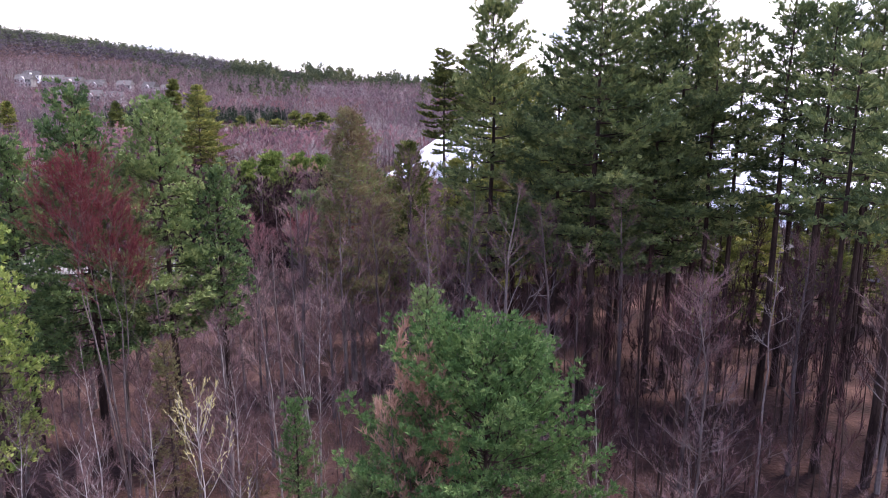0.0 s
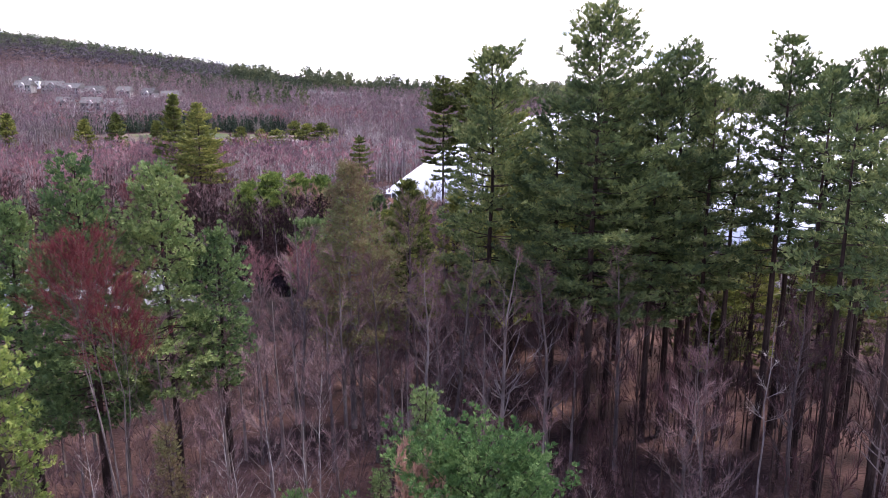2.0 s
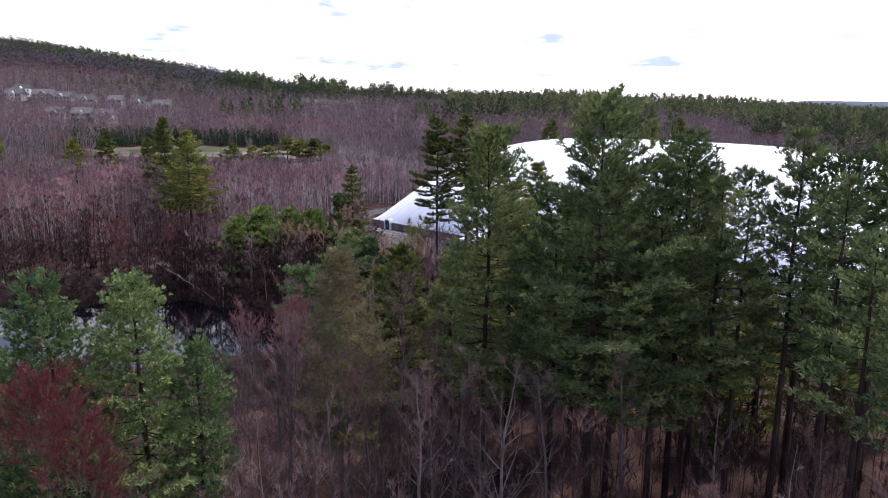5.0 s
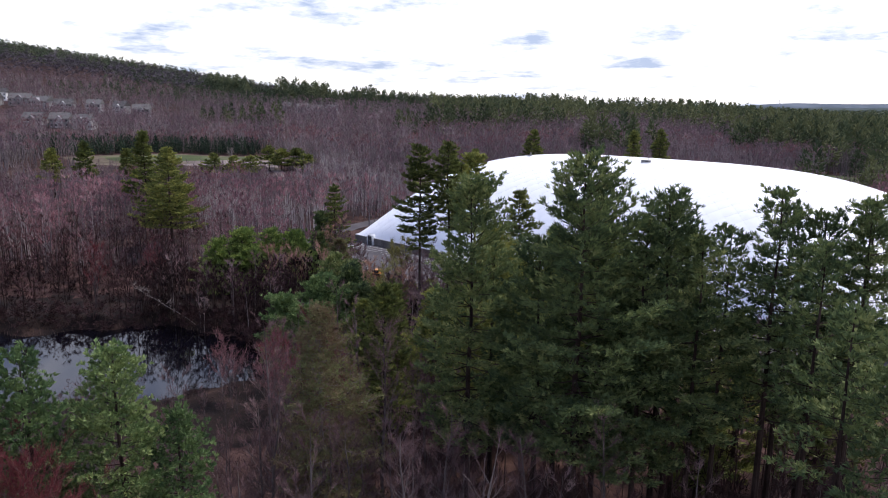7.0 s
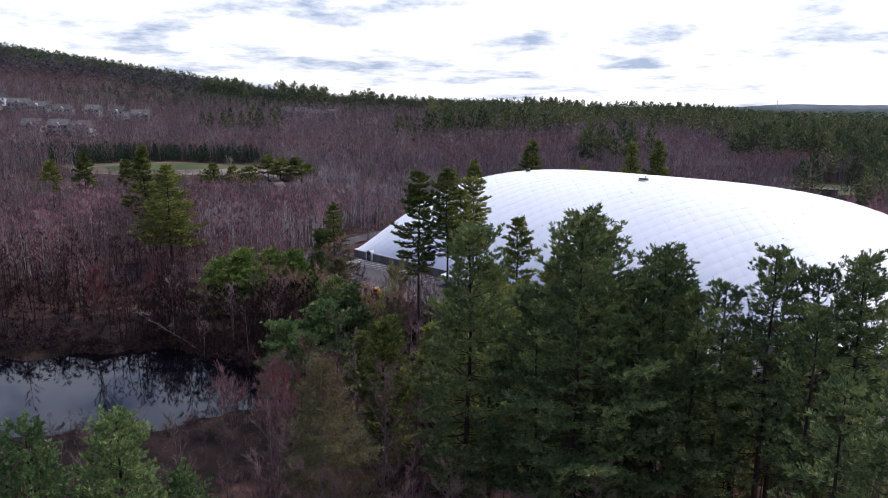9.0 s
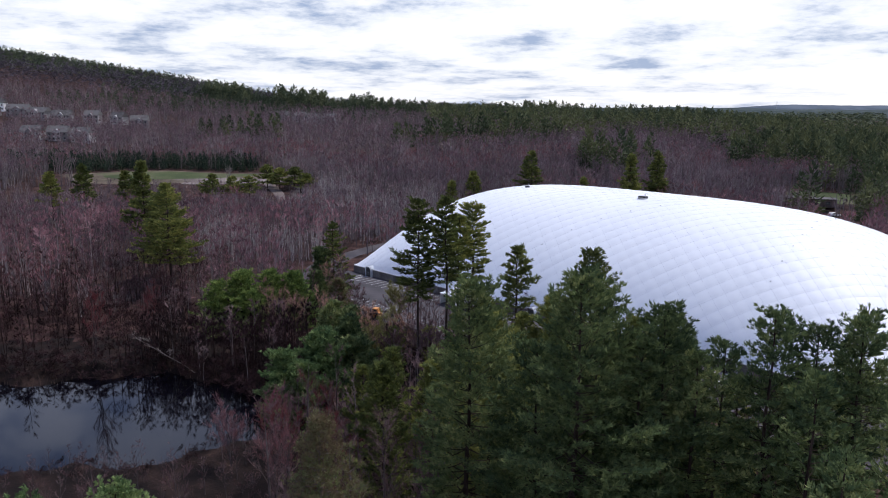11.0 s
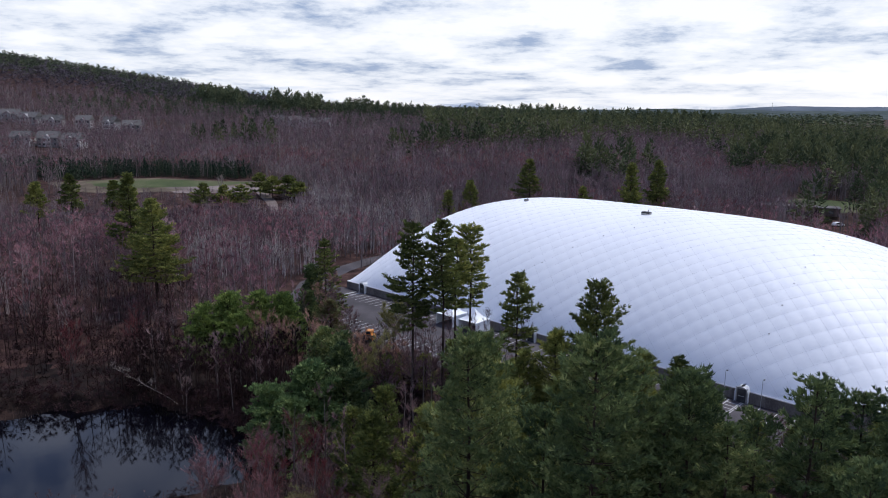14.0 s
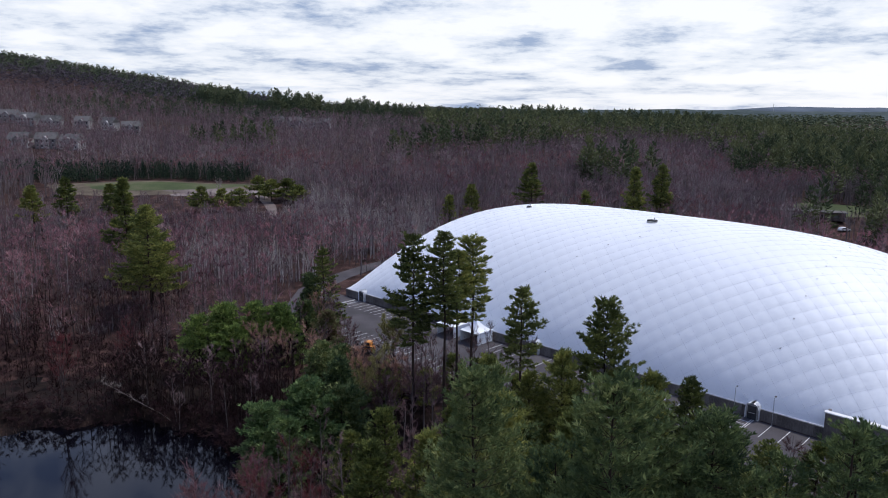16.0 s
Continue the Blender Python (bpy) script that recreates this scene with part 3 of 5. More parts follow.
def build_ground():
    ys = np.concatenate([np.arange(-60, 72, 2.5), np.arange(72, 150, 1.25), np.arange(150, 420, 6), np.arange(420, 1700, 25), np.linspace(1700, 4950, 40), np.linspace(5300, 12000, 12)])
    us = np.linspace(-1, 1, 221)
    v = []
    for y in ys:
        half = 90 + max(y, 0) * 1.05
        x = us * half
        v.append(np.column_stack([x, np.full_like(x, y), land(x, y)]))
    n = len(us)
    i = np.arange((len(ys) - 1) * n).reshape(-1, n)[:, :-1].ravel()
    f = np.concatenate([np.column_stack([i, i + 1, i + n + 1]), np.column_stack([i, i + n + 1, i + n])])
    v = np.concatenate(v)
    me = mesh_of("ground", v, f, M_GROUND, True)
    # faces round the pond get the ground colour with painted shade
    me.materials.append(M_BANK_SHADE)
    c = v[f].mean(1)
    shaded = (pond_depth(c[:, 0], c[:, 1]) + 0.3 * np.sin(c[:, 0] * 0.8) * np.sin(c[:, 1] * 0.9) > -3.2) & (c[:, 1] < 150)
    me.polygons.foreach_set("material_index", shaded.astype(np.int32))
    tagged(new("ground", me), "leaf-littered woodland floor rising to distant wooded hills", "ground", kind="structure")


build_ground()


def flat_patch(name, outline, material, label, category, lift):
    """A thin sheet draped on the land inside a closed outline of a few points."""
    c = np.mean(outline, 0)
    rings = [np.array(outline) * k + c * (1 - k) for k in (1.0, 0.8, 0.6, 0.4, 0.2)]
    n = len(outline)
    g = np.concatenate(rings + [c[None]])
    f = []
    for r in range(4):
        for j in range(n):
            a, b = r * n + j, r * n + (j + 1) % n
            f += [(a, b, b + n), (a, b + n, a + n)]
    f += [(4 * n + j, 4 * n + (j + 1) % n, 5 * n) for j in range(n)]
    v = np.column_stack([g, land(g[:, 0], g[:, 1]) + lift])
    return tagged(new(name, mesh_of(name, v, np.array(f), material, True)), label, category, kind="structure")


def oval(cx, cy, rx, ry, n=40, wob=0.08):
    a = np.arange(n) * 2 * math.pi / n
    k = 1 + wob * np.sin(3 * a + 1) + wob * 0.6 * np.sin(5 * a)
    return np.column_stack([cx + rx * k * np.cos(a), cy + ry * k * np.sin(a)])


def build_pond():
    x, y = np.meshgrid(np.arange(-125, -10, 2.5), np.arange(70, 150, 2.5))
    v = np.column_stack([x.ravel(), y.ravel(), np.full(x.size, -1.0)])
    n = x.shape[1]
    i = np.arange(x.size).reshape(x.shape)[:-1, :-1].ravel()
    keep = pond_depth(v[i, 0] + 1.2, v[i, 1] + 1.2) > -0.7
    i = i[keep]
    f = np.concatenate([np.column_stack([i, i + 1, i + n + 1]), np.column_stack([i, i + n + 1, i + n])])
    tagged(new("water", mesh_of("water", v, f, M_WATER, True)), "still dark pond mirroring the bright cloudy sky", "pond", kind="structure")


build_pond()


# ---- the air-supported hall ----
def dome_point(s, w):
    u, v = 2 * w / DOME_W - 1, 2 * s / DOME_L - 1
    z = DOME_H * np.clip(1 - np.abs(u) ** 2.33, 0, 1) ** 0.85 * np.clip(1 - np.abs(v) ** 3.61, 0, 1) ** 0.43
    return z


def build_dome():
    e = tagged(new("air_dome"), "huge white quilted air-supported sports dome on a low concrete wall", "air dome")
    ns, nw = 300, 176
    # closer rows near the two ends, where the skin is steep
    a = np.linspace(-1, 1, ns)
    S = (0.5 + 0.5 * np.sign(a) * (1 - (1 - np.abs(a)) ** 1.5)) * DOME_L
    W = np.linspace(0, DOME_W, nw)
    s, w = np.meshgrid(S, W, indexing="ij")
    z = dome_point(s, w)
    # lengths measured along the skin, so that the quilting keeps its size on the slopes
    ls = np.concatenate([np.zeros((1, nw)), np.cumsum(np.hypot(np.diff(s, axis=0), np.diff(z, axis=0)), 0)])
    lw = np.concatenate([np.zeros((ns, 1)), np.cumsum(np.hypot(np.diff(w, axis=1), np.diff(z, axis=1)), 1)], 1)
    ls, lw = ls - ls[ns // 2][None], lw - lw[:, nw // 2][:, None]
    c = 2.35 * math.sqrt(2)
    puff = (np.abs(np.sin(math.pi * (ls + lw) / c)) * np.abs(np.sin(math.pi * (ls - lw) / c))) ** 0.33
    gs = np.stack([np.gradient(s, axis=0), np.zeros_like(s), np.gradient(z, axis=0)], -1)
    gw = np.stack([np.zeros_like(s), np.gradient(w, axis=1), np.gradient(z, axis=1)], -1)
    nrm = unit(np.cross(gs, gw))
    edge = smooth(0, 2.5, s) * smooth(0, 2.5, DOME_L - s) * smooth(0, 2.5, w) * smooth(0, 2.5, DOME_W - w)
    p = np.stack([s, w, z], -1) + nrm * (0.10 * puff * edge)[..., None]
    v = np.column_stack([(DOME_A[0] + p[..., 0] * ALONG[0] + p[..., 1] * INTO[0]).ravel(), (DOME_A[1] + p[..., 0] * ALONG[1] + p[..., 1] * INTO[1]).ravel(), (p[..., 2] + WALL_H).ravel()])
    i = np.arange(ns * nw).reshape(ns, nw)[:-1, :-1].ravel()
    f = np.concatenate([np.column_stack([i, i + nw, i + nw + 1]), np.column_stack([i, i + nw + 1, i + 1])])
    child("membrane", mesh_of("membrane", v, f, M_DOME, True), e, "white quilted membrane held by a diagonal cable net")
    # the cables of the net lie in the grooves, in two diagonal families
    for sign in (1, -1):
        lev = ls + sign * lw
        for k in range(int(lev.min() / c) + 1, int(lev.max() / c) + 1):
            line = []
            for i in range(2, ns - 2):
                row = lev[i][::sign]
                if row[0] < k * c < row[-1]:
                    wq = float(np.interp(k * c, row, W[::sign]))
                    z0 = float(dome_point(S[i], wq))
                    steep = math.hypot(float(dome_point(S[i] + 0.2, wq)) - z0, float(dome_point(S[i], wq + 0.2)) - z0) / 0.2
                    line.append((S[i], wq, z0 + WALL_H + 0.06 * math.hypot(1, steep)))
            line = [p for j, p in enumerate(line) if j % 3 == 0 or j == len(line) - 1]
            if len(line) < 3:
                continue
            q = np.array(line)
            pw = np.column_stack([DOME_A[0] + q[:, 0] * ALONG[0] + q[:, 1] * INTO[0], DOME_A[1] + q[:, 0] * ALONG[1] + q[:, 1] * INTO[1], q[:, 2]])
            g = Geo()
            tube(g, pw, np.full(len(pw), 0.013), 3)
            child("net_cable", g.mesh("net_cable", M_CABLE), e)
    return e


def dome_world(s, w, z=0.0):
    p = DOME_A + s * ALONG + w * INTO
    return Vector((p[0], p[1], z))


TURN_DOME = math.degrees(math.atan2(ALONG[1], ALONG[0]))
dome = build_dome()


def build_dome_wall():
    """The grade wall that the skin is clamped to, in cast lengths, with a steel clamping rail."""
    for k in range(4):
        long = DOME_L if k % 2 == 0 else DOME_W
        n = round(long / 5)
        mid = [dome_world(DOME_L / 2, 0), dome_world(DOME_L, DOME_W / 2), dome_world(DOME_L / 2, DOME_W), dome_world(0, DOME_W / 2)][k]
        turn = TURN_DOME + 90 * (k % 2)
        g = None
        for j in range(n):
            a = (j + 0.5) / n * long - long / 2
            p = mid + Vector((math.cos(radians(turn)), math.sin(radians(turn)), 0)) * a
            if g is None:
                first = part("wall_length", box_bm(long / n - 0.05, 0.45, WALL_H + 0.5, (0, 0, (WALL_H - 0.5) / 2), 0.03), M_CONCRETE, dome, "weathered concrete wall length")
                g = first.data
                ob = first
            else:
                ob = child("wall_length", g, dome)
            ob.matrix_basis = Matrix.Translation(p) @ Matrix.Rotation(radians(turn), 4, "Z")
        rail = part("clamping_rail", box_bm(long, 0.2, 0.14, (0, 0, WALL_H + 0.07), 0.02), M_WHITE, dome, "white clamping rail")
        rail.matrix_basis = Matrix.Translation(mid) @ Matrix.Rotation(radians(turn), 4, "Z")


build_dome_wall()


def at_dome(s, w, z=0.0):
    """A pose at the hall's wall: x runs along it, y into the hall."""
    return Matrix.Translation(dome_world(s, w, z)) @ Matrix.Rotation(radians(TURN_DOME), 4, "Z")


def build_hood(s, label):
    """A white arched hood over a personnel door in the grade wall."""
    e = tagged(new("door_hood"), label, "door hood", "emergency exits of the dome")
    bm = bmesh.new()
    n, r = 9, 1.0
    prof = [(-r, 0.0), (-r, 1.6)] + [(-r * math.cos(math.pi * k / n), 1.6 + r * math.sin(math.pi * k / n)) for k in range(1, n)] + [(r, 1.6), (r, 0.0)]
    rings = [[bm.verts.new((x, y, z)) for x, z in prof] for y in (-0.7, 1.1, 2.6)]
    for a, b in zip(rings, rings[1:]):
        for i in range(len(prof) - 1):
            bm.faces.new((a[i], a[i + 1], b[i + 1], b[i]))
    bmesh.ops.solidify(bm, geom=bm.faces[:], thickness=0.06)
    part("hood", bm, M_DOME, e, "white fabric hood")
    part("door_frame", box_bm(1.7, 0.14, 2.35, (0, -0.45, 1.17), 0.02), M_STEEL, e)
    door = part("door", box_bm(1.3, 0.08, 2.1, (0, -0.55, 1.06), 0.015), M_GLASS_DARK, e, "dark glazed exit door")
    part("handle", box_bm(0.9, 0.06, 0.07, (0, -0.62, 1.05), 0.01), M_STEEL, door)
    e.matrix_basis = at_dome(s, -0.25, 0.02)
    return e


build_hood(6.5, "small white hooded exit door at the dome's far corner")
build_hood(97.2, "small white hooded exit door in the dome's long side")
build_hood(57.0, "small white hooded exit door behind the tall pines")


def build_high_wall():
    """Where the ground drops the wall stands taller, with a white coping."""
    e = tagged(new("retaining_wall"), "tall weathered concrete retaining wall with a white coping beside the dome", "wall", kind="structure")
    s0, s1, h = 107.0, 131.0, 4.3
    n = 6
    me = None
    for j in range(n):
        if me is None:
            ob = part("panel", box_bm((s1 - s0) / n - 0.04, 0.6, h + 0.5, (0, 0, (h - 0.5) / 2), 0.03), M_CONCRETE, e)
            me = ob.data
        else:
            ob = child("panel", me, e)
        ob.matrix_basis = at_dome(s0 + (j + 0.5) * (s1 - s0) / n, -0.75)
    c = part("coping", box_bm(s1 - s0 + 0.3, 0.9, 0.16, (0, 0, h + 0.08), 0.03), M_WHITE, e, "white metal coping")
    c.matrix_basis = at_dome((s0 + s1) / 2, -0.7)
    f = part("fillet", box_bm(0.35, 1.6, h - WALL_H, (0, 0.4, (h + WALL_H) / 2), 0.03), M_CONCRETE, e)
    f.matrix_basis = at_dome(s0 + 0.1, -0.3)


build_high_wall()


def build_roof_vent(s, w, size, label):
    e = tagged(new("roof_vent"), label, "roof vent", "vents on the crest of the dome")
    part("collar", cyl_bm(size * 0.9, 0.3, (0, 0, 0.15)), M_STEEL, e)
    part("housing", box_bm(size * 1.5, size, size * 0.3, (0, 0, 0.4), 0.08), M_BLACK, e, "dark housing")
    part("pipe", cyl_bm(0.09, 0.6, (size * 0.4, 0, 0.8)), M_STEEL, e)
    e.matrix_basis = at_dome(s, w, WALL_H + float(dome_point(s, w)) - 0.02)


build_roof_vent(*dome_coords(48.5, 157.4), 1.2, "low dark ventilation housing on the white dome crest")
build_roof_vent(*dome_coords(27.2, 181.9), 0.7, "small dark fitting on the white dome crest")


def build_anchor_plates():
    """Dark net plates on the skin, a row along each of two cable lines."""
    rng = random.Random(5)
    me = None
    for k in range(16):
        if k < 5:
            s, w = 52 + k * 4.4, 9 + k * 4.1
        else:
            s, w = 98 + rng.uniform(-0.3, 0.3), 6 + (k - 5) * 4.4
        z = WALL_H + float(dome_point(s, w))
        if me is None:
            ob = part("net_plate", box_bm(0.22, 0.22, 0.08, (0, 0, 0.1), 0.02), M_STEEL, dome, "grey cable net plate")
            me = ob.data
        else:
            ob = child("net_plate", me, dome)
        ds = float(dome_point(s + 0.5, w) - dome_point(s - 0.5, w))
        dw = float(dome_point(s, w + 0.5) - dome_point(s, w - 0.5))
        ob.matrix_basis = at_dome(s, w, z) @ Matrix.Rotation(math.atan(dw), 4, "X") @ Matrix.Rotation(-math.atan(ds), 4, "Y")


build_anchor_plates()


def build_canopy(s, label):
    """A peaked white fabric entrance canopy on four posts against the wall."""
    e = tagged(new("entrance_canopy"), label, "canopy", "entrance canopies of the dome")
    bm = bmesh.new()
    r, n = 2.3, 6
    rings = []
    for k in range(n + 1):
        t = k / n
        half, z = r * (1 - t) + 0.05, 2.4 + 2.1 * t ** 1.7
        rings.append([bm.verts.new((x * half, y * half, z)) for x, y in ((-1, -1), (0, -1), (1, -1), (1, 0), (1, 1), (0, 1), (-1, 1), (-1, 0))])
    for a, b in zip(rings, rings[1:]):
        for i in range(8):
            j = (i + 1) % 8
            bm.faces.new((a[i], a[j], b[j], b[i]))
    bm.faces.new(rings[-1])
    part("roof", bm, M_DOME, e, "peaked white fabric roof")
    for x in (-2.2, 2.2):
        for y in (-2.2, 2.2):
            part("post", cyl_bm(0.06, 2.5, (x, y, 1.25), k=8), M_WHITE, e)
    part("side_panel", box_bm(4.3, 0.05, 2.2, (0, 2.24, 1.2), 0.01), M_DOME, e)
    for x in (-2.24, 2.24):
        part("side_panel", box_bm(0.05, 4.3, 2.2, (x, 0, 1.2), 0.01), M_DOME, e)
    e.matrix_basis = at_dome(s, -3.2, 0.03)


build_canopy(38.5, "peaked white fabric entrance canopy against the dome wall")
build_canopy(44.8, "second peaked white fabric canopy beside the first")


# ---- car park ----
def sheet(name, corners, material, label, category, lift=0.03, thick=0.25):
    bm = bmesh.new()
    top = [bm.verts.new(dome_world(s, w, lift)) for s, w in corners]
    low = [bm.verts.new(dome_world(s, w, lift - thick)) for s, w in corners]
    bm.faces.new(top)
    bm.faces.new(low[::-1])
    for i in range(len(top)):
        j = (i + 1) % len(top)
        bm.faces.new((top[i], low[i], low[j], top[j]))
    bmesh.ops.recalc_face_normals(bm, faces=bm.faces)
    me = bpy.data.meshes.new(name)
    bm.to_mesh(me)
    bm.free()
    me.materials.append(material)
    return tagged(new(name, me), label, category, kind="structure")


lot = sheet("parking_lot", [(-8, -0.5), (-5, -13), (9, -31), (20, -31), (24, -23), (60, -23), (72, -20), (126, -20), (126, -0.5)], M_ASPHALT, "worn grey asphalt car park along the dome", "car park")
road = sheet("road", [(-27, 62), (-21, 64), (-17.5, 24), (-14, 12), (-8, -0.5), (-5, -13), (-13, -5), (-20, 12), (-23, 24)], M_ASPHALT, "grey asphalt lane curving behind the dome", "road", 0.026)


def paint_lines():
    me = {}

    def line(s, w, ds, dw):
        key = (ds, dw)
        if key not in me:
            ob = part("line", box_bm(ds, dw, 0.004, (0, 0, 0.0)), M_LINE, lot)
            me[key] = ob.data
        else:
            ob = child("line", me[key], lot)
        ob.matrix_basis = at_dome(s, w, 0.036)
    for k in range(58):
        s = 1.0 + k * 1.8 if k < 32 else 58.6 + (k - 32) * 2.6
        if not (s < 3 or 34 < s < 49 or 55 < s < 59):
            line(s, -3.4, 0.13, 5.0)
    for k in range(34):
        if k > 2:
            line(-1.0 + k * 1.8, -17.6, 0.13, 5.0)
        if 7 < k < 12:
            line(-1.0 + k * 1.8, -27.2, 0.13, 5.0)
    for s0 in (5.2, 96.4):
        for j in range(4):
            line(s0, -2.0 - j * 1.2, 1.7, 0.13)
        line(s0 - 0.9, -3.4, 0.13, 5.0)
        line(s0 + 0.9, -3.4, 0.13, 5.0)


paint_lines()


def build_loader():
    """A small yellow machine parked at the edge of the car park, with a dark attachment beside it."""
    e = tagged(new("skid_loader"), "small yellow compact loader parked on the asphalt", "loader")
    part("body", box_bm(2.3, 1.5, 1.0, (0, 0, 0.85), 0.08), M_YELLOW, e)
    part("cab", box_bm(1.2, 1.3, 0.9, (0.1, 0, 1.75), 0.08), M_YELLOW, e)
    part("cab_window", box_bm(0.9, 1.34, 0.5, (0.1, 0, 1.8), 0.03), M_GLASS_DARK, e)
    part("lift_arm", box_bm(2.4, 0.14, 0.2, (0.4, 0.82, 1.3), 0.03), M_BLACK, e)
    part("lift_arm", box_bm(2.4, 0.14, 0.2, (0.4, -0.82, 1.3), 0.03), M_BLACK, e)
    part("bucket", box_bm(0.7, 1.8, 0.6, (1.65, 0, 0.35), 0.06), M_BLACK, e, "dark steel bucket")
    for x in (-0.6, 0.6):
        for y in (-0.8, 0.8):
            part("wheel", cyl_bm(0.42, 0.3, (x, y, 0.42), "Y"), M_BLACK, e)
    e.matrix_basis = pose(-8.4, 142.8, 0.03, 0, 0, -25)
    b = tagged(new("trailer"), "low dark flatbed trailer beside the yellow loader", "trailer")
    part("bed", box_bm(2.6, 1.4, 0.3, (0, 0, 0.7), 0.04), M_TIMBER, b)
    part("side_rail", box_bm(2.6, 0.06, 0.35, (0, 0.7, 1.0), 0.01), M_STEEL, b)
    part("side_rail", box_bm(2.6, 0.06, 0.35, (0, -0.7, 1.0), 0.01), M_STEEL, b)
    part("drawbar", box_bm(1.3, 0.12, 0.1, (1.9, 0, 0.55), 0.02), M_BLACK, b)
    for y in (-0.8, 0.8):
        part("wheel", cyl_bm(0.33, 0.2, (0, y, 0.33), "Y"), M_BLACK, b)
    b.matrix_basis = pose(-5.4, 144.2, 0.03, 0, 0, 20)


build_loader()


def build_pole(x, y, h, label):
    e = tagged(new("light_pole"), label, "light pole", "poles round the car park")
    part("pole", cyl_bm(0.055, h, (0, 0, h / 2), k=8, r2=0.035), M_STEEL, e)
    arm = part("arm", box_bm(0.5, 0.06, 0.06, (0.2, 0, h - 0.05), 0.01), M_STEEL, e)
    part("lamp_head", box_bm(0.35, 0.22, 0.12, (0.5, 0, h - 0.03), 0.02), M_BLACK, arm)
    e.matrix_basis = pose(x, y, 0, 0, 0, TURN_DOME + 90)


for s, w in ((94.6, -0.9), (100.2, -0.9)):
    p = dome_world(s, w)
    build_pole(p.x, p.y, 4.4, "slim grey lamp pole standing at the dome wall")


def build_car(x, y, turn, paint, label):
    e = tagged(new("car"), label, "car", "cars parked behind the dome")
    bm = bmesh.new()
    prof = [(-2.2, 0.35), (-2.25, 0.8), (-2.1, 1.0), (-1.7, 1.55), (0.3, 1.6), (1.0, 1.05), (2.1, 0.9), (2.25, 0.6), (2.2, 0.35)]
    a, b = [bm.verts.new((px, -0.88, pz)) for px, pz in prof], [bm.verts.new((px, 0.88, pz)) for px, pz in prof]
    bm.faces.new(a)
    bm.faces.new(b[::-1])
    for i in range(len(prof)):
        j = (i + 1) % len(prof)
        bm.faces.new((a[j], a[i], b[i], b[j]))
    bmesh.ops.recalc_face_normals(bm, faces=bm.faces)
    bmesh.ops.bevel(bm, geom=bm.edges[:], offset=0.05, segments=1, affect="EDGES")
    part("body", bm, paint, e)
    part("side_glass", box_bm(2.0, 1.8, 0.38, (-0.7, 0, 1.28), 0.04), M_GLASS_DARK, e)
    for px in (-1.4, 1.4):
        for py in (-0.8, 0.8):
            part("wheel", cyl_bm(0.33, 0.22, (px, py, 0.33), "Y"), M_BLACK, e)
    e.matrix_basis = pose(x, y, float(land(x, y)) + 0.02, 0, 0, turn)


build_car(153.5, 261.0, 15, M_WHITE, "white estate car parked behind the dome")
build_car(152.0, 266.5, 15, M_BLACK, "black car parked beside the white car")


def build_shed():
    e = tagged(new("low_building"), "long low dark flat-roofed building beyond the dome", "building")
    part("wall", box_bm(26, 6, 3.0, (0, 0, 1.5), 0.05), M_TIMBER, e)
    part("roof", box_bm(27, 7, 0.3, (0, 0, 3.15), 0.05), M_ROOF, e, "flat grey roof")
    for k in range(5):
        w = part("window", box_bm(1.6, 0.1, 1.1, (-10 + k * 5, -3.03, 1.6), 0.02), M_GLASS_DARK, e)
    e.matrix_basis = pose(151, 282, float(land(151, 282)), 0, 0, -24)


build_shed()

# ---- clearings ----
flat_patch("rough_grass", oval(-112, 338, 54, 18), M_DRYGRASS, "tan dry winter grass round the playing field", "grass", 0.03)
flat_patch("field", oval(-114, 342, 36, 11), M_FIELD, "short green playing field in a clearing", "field", 0.08)
flat_patch("bare_ground", oval(-84, 327, 24, 9, wob=0.2), M_SAND, "pale bare sandy ground beside the field", "bare ground", 0.05)
flat_patch("track", [(-68, 322), (-63, 323), (-55, 300), (-49, 276), (-52, 275), (-59, 299)], M_SAND, "pale sandy track leading to the field", "track", 0.09)
flat_patch("lawn", oval(177, 305, 16, 16), M_FIELD, "mown lawn among pines behind the dome", "lawn", 0.06)


